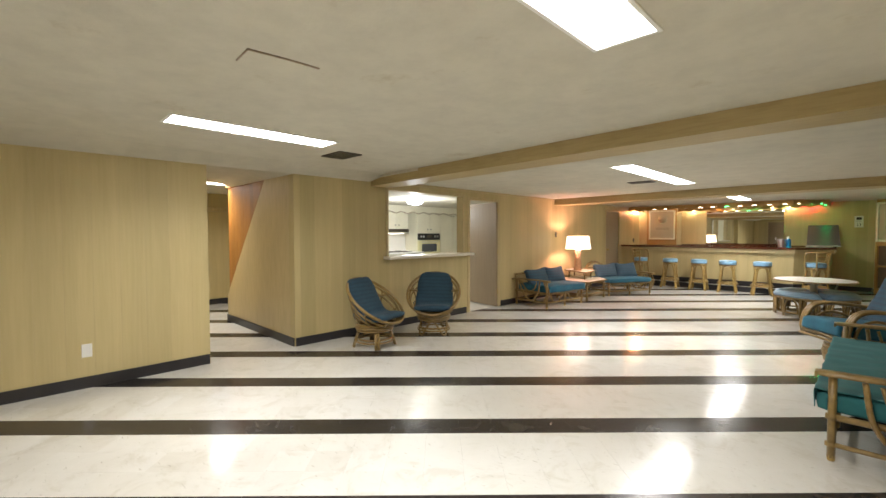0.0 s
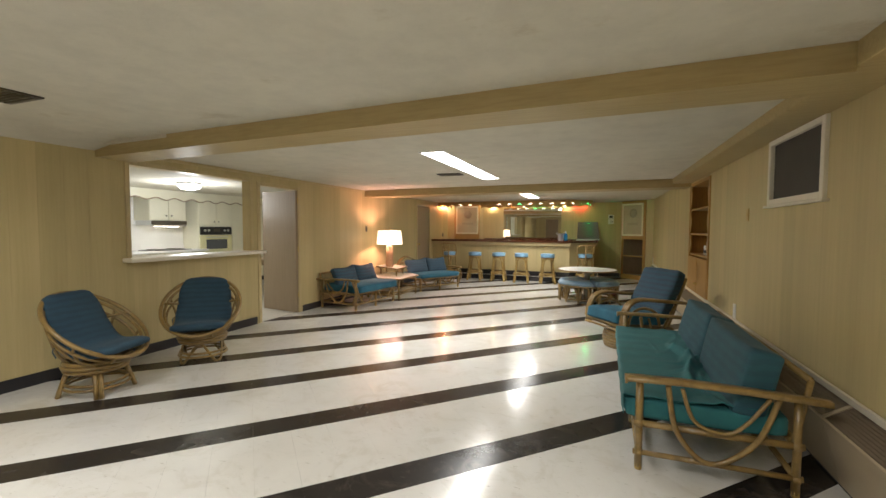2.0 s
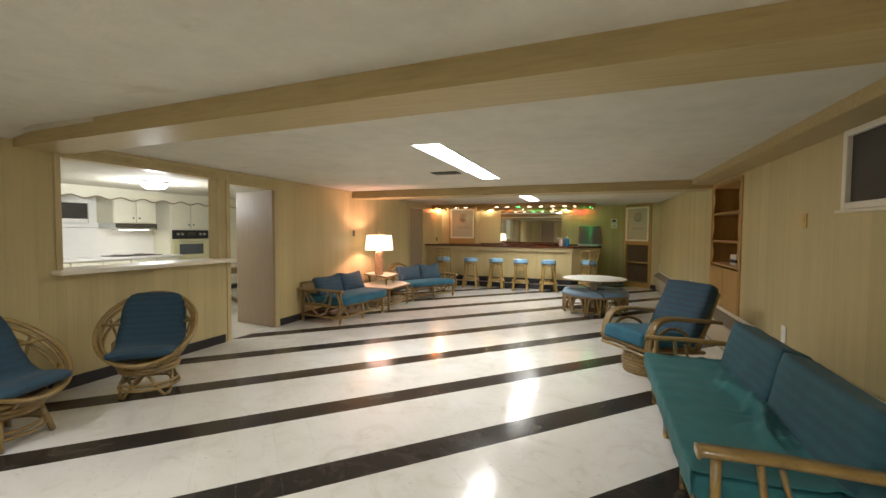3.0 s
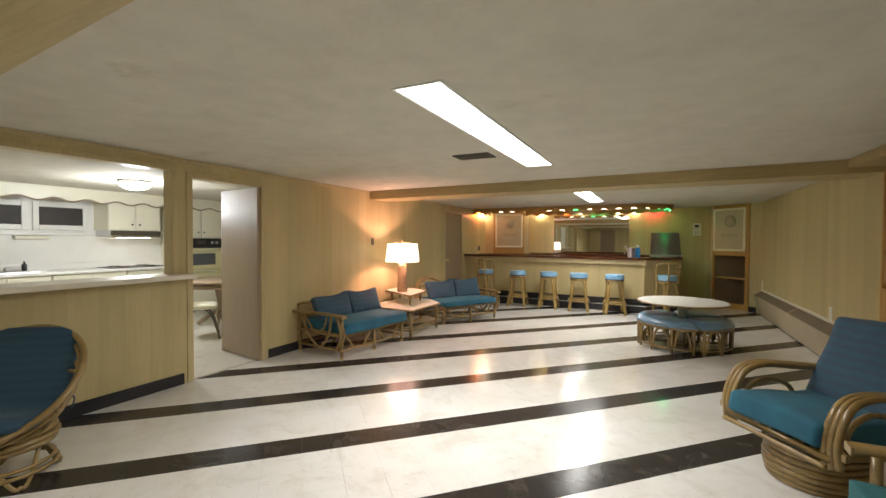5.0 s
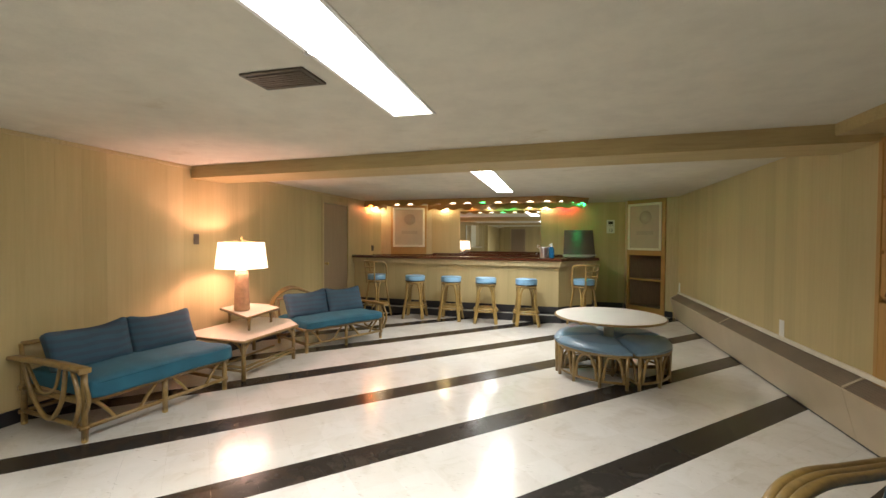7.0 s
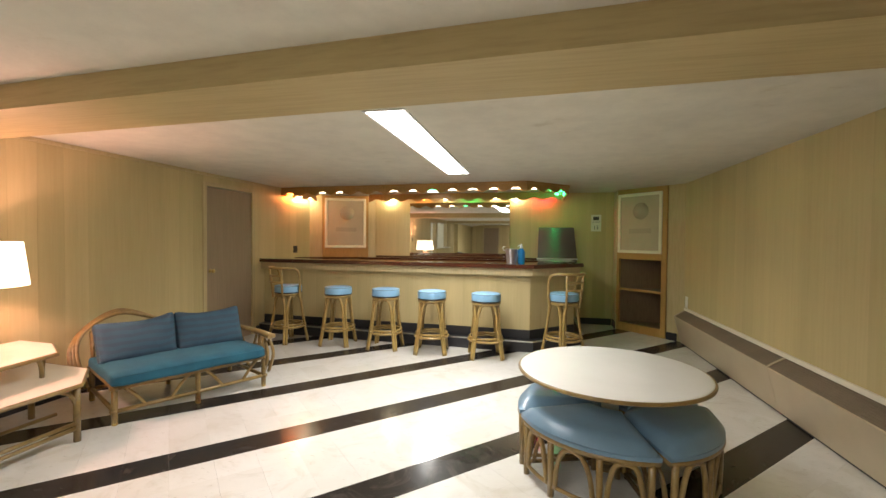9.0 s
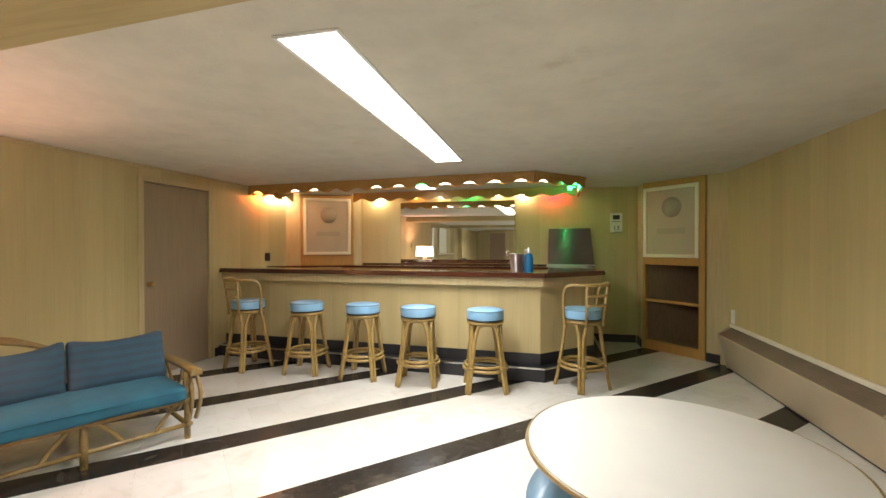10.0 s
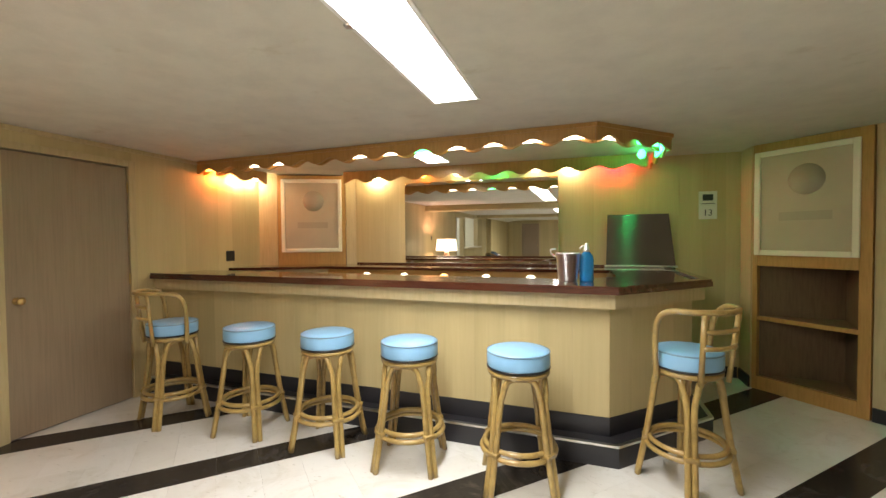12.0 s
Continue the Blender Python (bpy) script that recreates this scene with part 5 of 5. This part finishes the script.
def sector(r0, r1, a0, a1, n=20):
    p = [(r1 * math.cos(radians(a0 + (a1 - a0) * i / n)), r1 * math.sin(radians(a0 + (a1 - a0) * i / n))) for i in range(n + 1)]
    q = [(r0 * math.cos(radians(a1 + (a0 - a1) * i / n)), r0 * math.sin(radians(a1 + (a0 - a1) * i / n))) for i in range(n + 1)]
    return p + q


def ottoman(m):
    t = thing("quarter_ottoman", m, "quarter-round rattan ottoman with slate blue vinyl seat under a table", "ottoman", "ottomans round the table")
    n, k = 22, 12
    v, f = [], []
    for i in range(n + 1):
        a = radians(2 + 86 * i / n)
        for j in range(k + 1):
            u = j / k
            r = 0.09 + 0.48 * u
            e = min(min(i, n - i) / 2.0, min(j, k - j) / 1.5, 1.0)
            z = 0.345 + 0.058 * math.sqrt(max(0, e)) + 0.006 * math.sin(a * 2)
            v.append((r * math.cos(a), r * math.sin(a), z))
    f = [(i * (k + 1) + j, i * (k + 1) + j + 1, (i + 1) * (k + 1) + j + 1, (i + 1) * (k + 1) + j) for i in range(n) for j in range(k)]
    part("seat", Shape().add(v, [tuple(reversed(q)) for q in f], True).prism(sector(0.09, 0.57, 2, 88), 0.325, 0.346), OTTO_VINYL, t)
    part("seat_frame", Shape().tube([(x, y, 0.312) for x, y in sector(0.10, 0.555, 3, 87)], 0.017, 8, True), OLD_RATTAN, t)
    part("base_ring", Shape().tube([(x, y, 0.06) for x, y in sector(0.10, 0.545, 4, 86)], 0.012, 6, True), OLD_RATTAN, t)
    C = lambda r, a, z: (r * math.cos(radians(a)), r * math.sin(radians(a)), z)
    for a in (6, 31, 59, 84):
        part("leg", Shape().tube([C(0.545, a, 0), C(0.545, a, 0.16), C(0.55, a, 0.31)], 0.018), OLD_RATTAN, t)
    for a in (12, 78):
        part("leg", Shape().tube([C(0.13, a, 0), C(0.13, a, 0.31)], 0.016), OLD_RATTAN, t)
    for a0, a1 in ((7, 30), (32, 58), (60, 83)):
        c = (a0 + a1) / 2
        part("arch", Shape().tube(bend([C(0.545, a0 + 2, 0.06), C(0.55, a0 + 4, 0.20), C(0.55, c - 4, 0.285), C(0.55, c + 4, 0.285), C(0.55, a1 - 4, 0.20), C(0.545, a1 - 2, 0.06)], 5), 0.014), OLD_RATTAN, t)
    for a in (5, 85):
        part("side_arch", Shape().tube(bend([C(0.18, a, 0.06), C(0.22, a, 0.2), C(0.34, a, 0.28), C(0.46, a, 0.2), C(0.5, a, 0.06)], 5), 0.013, 6), OLD_RATTAN, t)
    return t


first = ottoman(pose(RX, RY, 0, 0, 0, -75))
for a in (15, 105, 195):
    copy_thing(first, pose(RX, RY, 0, 0, 0, a))


# ---- bar stools ----
def stool(m, back=False):
    t = thing("bar_chair" if back else "bar_stool", m, "rattan bar stool with low cane back and sky blue seat" if back else "rattan bar stool with a round sky blue vinyl seat", "bar stool", "stools at the bar")
    seat = part("seat", Shape().lathe([(0.0, 0.650), (0.158, 0.650), (0.171, 0.66), (0.174, 0.675), (0.174, 0.728), (0.169, 0.743), (0.152, 0.752), (0.09, 0.758), (0.0, 0.76)], 40), SKY_VINYL, t)
    part("piping", Shape().tube(ring(0.171, 0.171, 40, (0, 0, 0.742)), 0.0045, 6, True), OTTO_VINYL, seat, "dark blue piping")
    part("piping", Shape().tube(ring(0.172, 0.172, 40, (0, 0, 0.658)), 0.006, 6, True), BLACK, seat)
    part("seat_ring", Shape().tube(ring(0.157, 0.157, 36, (0, 0, 0.633)), 0.017, 8, True), RATTAN, t)
    part("seat_plate", Shape().lathe([(0.15, 0.62), (0.15, 0.649), (0.0, 0.649)], 24), RATTAN, t)
    C = lambda a, r, z, o=0.0: (r * math.cos(radians(a)) - o * math.sin(radians(a)), r * math.sin(radians(a)) + o * math.cos(radians(a)), z)
    for i in range(4):
        a, b = 45 + 90 * i, 135 + 90 * i
        pts = [C(a, 0.25, 0, 0.016), C(a, 0.205, 0.24, 0.016), C(a, 0.172, 0.46, 0.017), C(a, 0.160, 0.55, 0.032), C(a + 22, 0.145, 0.613), C(b - 22, 0.145, 0.613), C(b, 0.160, 0.55, -0.032), C(b, 0.172, 0.46, -0.017), C(b, 0.205, 0.24, -0.016), C(b, 0.25, 0, -0.016)]
        part("leg_hoop", Shape().tube(bend(pts, 4), 0.0165), RATTAN, t)
        part("binding", Shape().box(-0.02, 0.02, -0.038, 0.038, -0.014, 0.014, 0.01).turn(pose(*C(a, 0.208, 0.225), 0, 10, a)), RATTAN, t)
    for z, r in ((0.205, 0.203), (0.238, 0.187)):
        part("foot_ring", Shape().tube(ring(r, r, 36, (0, 0, z)), 0.015, 8, True), RATTAN, t)
    if back:
        B = lambda a, z, r=0.205: (r * math.sin(radians(a)), r * math.cos(radians(a)) * -1.0, z)
        part("back_hoop", Shape().tube(bend([B(-100, 0.60, 0.185), B(-98, 0.72), B(-92, 0.90, 0.215), B(-75, 0.975, 0.22), B(-40, 0.985, 0.235), B(0, 0.985, 0.24), B(40, 0.985, 0.235), B(75, 0.975, 0.22), B(92, 0.90, 0.215), B(98, 0.72), B(100, 0.60, 0.185)], 5), 0.015), RATTAN, t)
        for a in (-32, 32):
            part("back_post", Shape().tube([B(a, 0.60, 0.19), B(a, 0.78, 0.21), B(a, 0.975, 0.235)], 0.014), RATTAN, t)
        for z in (0.80, 0.885):
            part("back_rail", Shape().tube([B(x, z, 0.222) for x in range(-32, 33, 8)], 0.013), RATTAN, t)
    return t


s0 = stool(pose(-3.02, 11.26, 0, 0, 0, 5))
for x, y, a in ((-2.36, 11.24, 3), (-1.745, 11.18, 8), (-1.075, 11.14, 13)):
    copy_thing(s0, pose(x, y, 0, 0, 0, a))
b0 = stool(pose(-3.74, 11.25, 0, 0, 0, -22), True)
copy_thing(b0, pose(-0.18, 11.40, 0, 0, 0, 38))


# ---- kitchen behind the hatch ----
KX = -8.85
wall("wall_kitchen_west", "x", KX, -1, [(2.7, 9.4, 0, H)], "white kitchen wall with a plain backsplash", skin=WHITE)
wall("wall_kitchen_south", "y", 2.78, -1, [(KX, XL - 0.122, 0, H)], "cream kitchen wall", thick=0.06, skin=CREAM)
wall("wall_kitchen_north", "y", 9.3, 1, [(KX, XL - 0.122, 0, H)], "cream kitchen wall", skin=CREAM)
structure("floor_kitchen", Shape().box(KX, XL - 0.06, 2.79, 9.3, -0.004, 0.001), KITCHEN_TILE, "pale marbled kitchen floor")
val = thing("kitchen_valance", pose(0, 0, 0), "cream scalloped valance above the kitchen cabinets", "valance")
part("board", scalloped((-8.30, 9.25), (-8.30, 2.8), 1.945, 0.05, 0.02, 0.40), CREAM, val)
# brown tube along the waves, drawn in for the shadow gap below the board
n_w = 16
part("shade_line", Shape().tube([(-8.275, 9.25 - 6.45 * i / 128, 1.945 + 0.05 * (0.5 - 0.5 * math.cos(2 * math.pi * n_w * i / 128))) for i in range(129)], 0.011, 6), DOOR, val, "brown wavy line standing in for the shadow along the valance edge")
part("edge", Shape().box(-8.33, -8.302, 2.8, 9.25, 2.13, H - 0.003), CREAM, val)


def cupboard(y0, y1, x0, x1, z0, z1, doors, label, knobs="low", mat=CREAM):
    t = thing("kitchen_cabinet", pose(0, 0, 0), label, "cabinet", "kitchen cabinets")
    part("body", Shape().box(x0, x1 - 0.02, y0, y1, z0, z1), mat, t)
    w = (y1 - y0) / doors
    for i in range(doors):
        a, b = y0 + i * w + 0.008, y0 + (i + 1) * w - 0.008
        d = part("door", Shape().box(x1 - 0.019, x1, a, b, z0 + 0.012, z1 - 0.012, 0.005), mat, t)
        ky = b - 0.05 if i % 2 == 0 and doors > 1 else a + 0.05
        kz = z0 + 0.10 if knobs == "low" else z1 - 0.10
        part("handle", Shape().lathe([(0.0, 0.0), (0.010, 0.0), (0.017, 0.018), (0.010, 0.026), (0.0, 0.027)], 14).turn(pose(x1, ky, kz, 0, 90)), GRILLE, d, "dark metal knob")
    return t


cupboard(6.15, 6.96, KX, -8.38, 1.53, 2.02, 2, "cream upper kitchen cabinet above the range hood")
cupboard(7.24, 8.165, KX, -8.34, 1.42, 2.02, 2, "cream kitchen cabinet above the wall oven")
for k in range(4):
    cupboard(3.4 + k * 0.98, 4.37 + k * 0.98, KX, -8.22, 0.1, 0.86, 2, "cream base kitchen cabinet", "high")
cupboard(8.17, 9.2, KX, -8.36, 0.1, 2.02, 2, "tall cream kitchen cabinet beside the oven", "high")
structure("toe_kick", Shape().box(KX, -8.28, 3.4, 9.2, 0.002, 0.1), VINYL_BASE, "dark toe kick under the kitchen cabinets")
top = thing("kitchen_worktop", pose(0, 0, 0), "white laminate kitchen worktop", "worktop")
part("slab", Shape().box(KX, -8.18, 3.4, 7.35, 0.862, 0.905, 0.01), WHITE, top)
part("upstand", Shape().box(KX + 0.002, KX + 0.022, 3.4, 7.35, 0.906, 1.0, 0.004), WHITE, top)
cook = thing("cooktop", pose(-8.5, 6.56, 0.906), "flat black electric cooktop in the worktop", "cooktop")
part("plate", Shape().box(-0.24, 0.24, -0.42, 0.42, 0, 0.012, 0.004), BLACK, cook)
for x in (-0.12, 0.12):
    for y in (-0.22, 0.22):
        part("ring", Shape().tube(ring(0.09, 0.09, 24, (x, y, 0.018)), 0.007, 6, True).tube(ring(0.05, 0.05, 20, (x, y, 0.018)), 0.007, 6, True), GRILLE, cook)
hood = thing("range_hood", pose(-8.50, 6.555, 1.41), "dark metal range hood with its lamp on", "range hood")
part("body", Shape().box(-0.34, 0.13, -0.385, 0.40, 0.02, 0.118, 0.01), STEEL, hood)
part("front_band", Shape().box(0.131, 0.14, -0.385, 0.40, 0.035, 0.115, 0.003), GRILLE, hood)
part("lip", Shape().box(0.1, 0.15, -0.385, 0.40, 0.0, 0.03, 0.004), STEEL, hood)
part("lamp", Shape().box(0.0, 0.11, -0.24, 0.24, -0.008, 0.019, 0.003), glow("hood_lamp", (1.0, 0.93, 0.8), 10.0), hood, "glowing hood lamp")
oven_unit = thing("kitchen_cabinet", pose(0, 0, 0), "cream tall cabinet housing the wall oven", "cabinet", "kitchen cabinets")
part("body", Shape().box(KX, -8.36, 7.24, 8.16, 0.1, 1.419), CREAM, oven_unit)
part("drawer", Shape().box(-8.359, -8.34, 7.26, 8.14, 0.14, 0.60, 0.006), CREAM, oven_unit)
oven = thing("wall_oven", pose(-8.358, 7.70, 0), "cream wall oven with a black control panel", "oven")
part("control_panel", Shape().box(0, 0.03, -0.43, 0.43, 1.22, 1.405, 0.006), BLACK, oven)
for y in (-0.32, -0.22, 0.22, 0.32):
    part("knob", Shape().lathe([(0.0, 0), (0.03, 0), (0.026, 0.02), (0.0, 0.022)], 16).turn(pose(0.03, y, 1.32, 0, 90)), STEEL, oven)
part("clock", Shape().box(0.03, 0.034, -0.09, 0.09, 1.29, 1.36, 0.002), GRILLE, oven)
dr = part("door", Shape().box(0, 0.035, -0.43, 0.43, 0.80, 1.21, 0.008), OVEN_YELLOW, oven)
part("window", Shape().box(0.035, 0.038, -0.29, 0.29, 0.885, 1.11), OVEN_GLASS, dr)
part("handle", Shape().box(0.036, 0.07, -0.30, 0.30, 1.15, 1.175, 0.006), STEEL, dr)
part("lower_door", Shape().box(0, 0.03, -0.43, 0.43, 0.62, 0.785, 0.008), OVEN_YELLOW, oven)
part("lower_handle", Shape().box(0.03, 0.055, -0.28, 0.28, 0.74, 0.76, 0.006), STEEL, oven)
for wy in (5.71, 4.95):
    kw = thing("kitchen_window", pose(KX + 0.001, wy, 0), "small dark kitchen window in a white frame", "window", "kitchen windows")
    part("pane", Shape().box(0, 0.012, -0.28, 0.28, 1.60, 1.88), DARK_VOID, kw)
    for b in ((-0.35, -0.28, 1.52, 1.96), (0.28, 0.35, 1.52, 1.96), (-0.28, 0.28, 1.52, 1.60), (-0.28, 0.28, 1.88, 1.96)):
        part("window_frame", Shape().box(0, 0.04, *b, 0.006), WHITE, kw)
structure("ledge_kitchen", Shape().box(KX, KX + 0.06, 3.4, 6.14, 1.44, 1.47, 0.008), WHITE, "white ledge under the kitchen windows")
sink = thing("kitchen_sink", pose(-8.5, 4.9, 0.906), "steel kitchen sink with a chrome tap", "sink")
part("rim", Shape().box(-0.22, 0.22, -0.34, 0.34, 0, 0.01, 0.004), STEEL, sink)
part("bowl", Shape().box(-0.17, 0.15, -0.28, 0.28, 0.01, 0.013), GRILLE, sink)
part("tap", Shape().tube(bend([(-0.18, 0, 0.0), (-0.18, 0, 0.10), (-0.14, 0, 0.16), (-0.03, 0, 0.14)], 5), 0.012), STEEL, sink)
for sy in (-0.1, 0.1):
    part("tap_handle", Shape().lathe([(0.02, 0.01), (0.014, 0.05), (0.022, 0.06), (0.0, 0.065)], 14, (-0.18, sy, 0)), STEEL, sink)
hook = thing("under_shelf_light", pose(KX + 0.03, 5.35, 1.40), "slim white light strip under the kitchen ledge", "light")
part("body", Shape().box(-0.02, 0.03, -0.2, 0.2, -0.02, 0.03, 0.006), CREAM, hook)
soap = thing("soap_bottle", pose(-8.66, 5.2, 0.906), "small dark soap bottle by the kitchen sink", "bottle")
part("body", Shape().lathe([(0.0, 0.0), (0.03, 0.0), (0.03, 0.10), (0.012, 0.12), (0.012, 0.15), (0.0, 0.152)], 16), BLACK, soap)
kt = thing("kitchen_table", pose(-6.75, 6.95, 0), "round wood kitchen table on a pedestal", "table")
part("top", Shape().lathe([(0.0, 0.705), (0.56, 0.705), (0.57, 0.715), (0.57, 0.735), (0.56, 0.745), (0.0, 0.745)], 48), DOOR, kt)
part("apron", Shape().lathe([(0.50, 0.62), (0.51, 0.63), (0.51, 0.704)], 40), DOOR, kt)
part("pedestal", Shape().lathe([(0.05, 0.1), (0.07, 0.2), (0.045, 0.4), (0.07, 0.55), (0.09, 0.70)], 20), DOOR, kt)
for a in range(4):
    c, s = math.cos(radians(45 + 90 * a)), math.sin(radians(45 + 90 * a))
    part("foot", Shape().tube(bend([(0.04 * c, 0.04 * s, 0.22), (0.18 * c, 0.18 * s, 0.14), (0.32 * c, 0.32 * s, 0.03)], 5), 0.035, 8), DOOR, kt)


def kitchen_chair(m):
    t = thing("kitchen_chair", m, "cream vinyl kitchen chair on bent steel legs", "chair", "kitchen chairs")
    part("seat", Shape().cushion(0.40, 0.40, 0.06, pose(0, 0, 0.45), 0.028, 0.01, 2), CREAM, t)
    part("backrest", Shape().cushion(0.38, 0.28, 0.05, pose(0, 0.21, 0.72, -12) @ pose(0, 0, 0, 90), 0.024, 0.005, 4), CREAM, t)
    for s in (-1, 1):
        part("leg", Shape().tube(bend([(s * 0.21, -0.22, 0.0), (s * 0.18, -0.15, 0.25), (s * 0.16, -0.05, 0.41), (s * 0.16, 0.12, 0.42), (s * 0.17, 0.20, 0.5), (s * 0.17, 0.235, 0.66)], 5), 0.012), GRILLE, t)
        part("leg", Shape().tube(bend([(s * 0.21, 0.27, 0.0), (s * 0.18, 0.2, 0.25), (s * 0.16, 0.08, 0.41)], 5), 0.012), GRILLE, t)
    return t


kitchen_chair(pose(-6.13, 6.22, 0, 0, 0, 145))
crack = thing("ceiling_seam", pose(0, 0, HS), "thin lifted plaster seam on the ceiling", "seam")
part("strip", Shape().tube([(-1.56, 0.04, -0.003), (-1.40, 0.03, -0.004), (-1.385, 0.2, -0.003), (-1.38, 0.36, -0.004)], 0.005, 5), DOOR, crack)


# ---- floor tiles, laid at 45 degrees with black courses ----
def clipped(poly, x0, x1, y0, y1):
    for axis, lim, sign in ((0, x0, 1), (0, x1, -1), (1, y0, 1), (1, y1, -1)):
        out = []
        for i, p in enumerate(poly):
            q = poly[(i + 1) % len(poly)]
            ip, iq = sign * (p[axis] - lim) >= 0, sign * (q[axis] - lim) >= 0
            if ip:
                out.append(p)
            if ip != iq:
                t = (lim - p[axis]) / (q[axis] - p[axis])
                out.append((p[0] + (q[0] - p[0]) * t, p[1] + (q[1] - p[1]) * t))
        poly = out
        if len(poly) < 3:
            return []
    return poly


TILE, V0 = 0.2335, 2.045     # tile side, and the near edge of the first black course
R2 = math.sqrt(0.5)
rest = {True: Shape(), False: Shape()}
singles = []
for rect in ((XL - 0.012, XR, YS, YN), (-8.66, XL - 0.012, 0.76, 2.6)):
    for iv in range(-40, 60):
        for iu in range(-45, 60):
            u, v = iu * TILE, V0 + iv * TILE
            g = 0.0003
            quad = [((a - b) * R2, (a + b) * R2) for a, b in ((u + g, v + g), (u + TILE - g, v + g), (u + TILE - g, v + TILE - g), (u + g, v + TILE - g))]
            poly = clipped(quad, *rect)
            if not poly:
                continue
            area = sum(p[0] * q[1] - q[0] * p[1] for p, q in zip(poly, poly[1:] + poly[:1])) / 2
            if abs(area) < 0.0008:
                continue
            if area < 0:
                poly = poly[::-1]
            black = iv % 4 == 0
            cx, cy = (quad[0][0] + quad[2][0]) / 2, (quad[0][1] + quad[2][1]) / 2
            if len(poly) == 4 and -3.4 < cx < 0.6 and 0.9 < cy < 4.9 and len(singles) < 300:
                singles.append((cx, cy, black))
            else:
                rest[black].prism(poly, -0.0035, 0.0)
floor_ob = bpy.data.objects["floor"]
for black, name in ((False, "white_tiles"), (True, "black_tiles")):
    o = part(name, rest[black], BLACK_TILE if black else WHITE_TILE, floor_ob, "glossy black marbled floor tiles" if black else "glossy off-white marbled floor tiles")
    o["kind"] = "stuff"
protos = {}
for black in (False, True):
    k = TILE - 0.0006
    r = k * R2
    protos[black] = Shape().prism([(0, -r), (r, 0), (0, r), (-r, 0)], -0.0035, 0.0).mesh("tile")
    protos[black].materials.append(BLACK_TILE if black else WHITE_TILE)
for x, y, black in singles:
    o = new("tile", protos[black])
    o.location = (x, y, 0)
    o.parent = floor_ob

# ---- veneer boards ----
boards(wall_left_a, "x", XL - 0.01, -1, LEFT_A)
boards(wall_left, "x", XL, -1, LEFT_B)
boards(wall_right, "x", XR, 1, RIGHT)
boards(wall_south, "y", YS, -1, [(XL, XR, 0, H)])
boards(wall_north, "y", YN, 1, [(-3.38, 0.72, 0, H)])
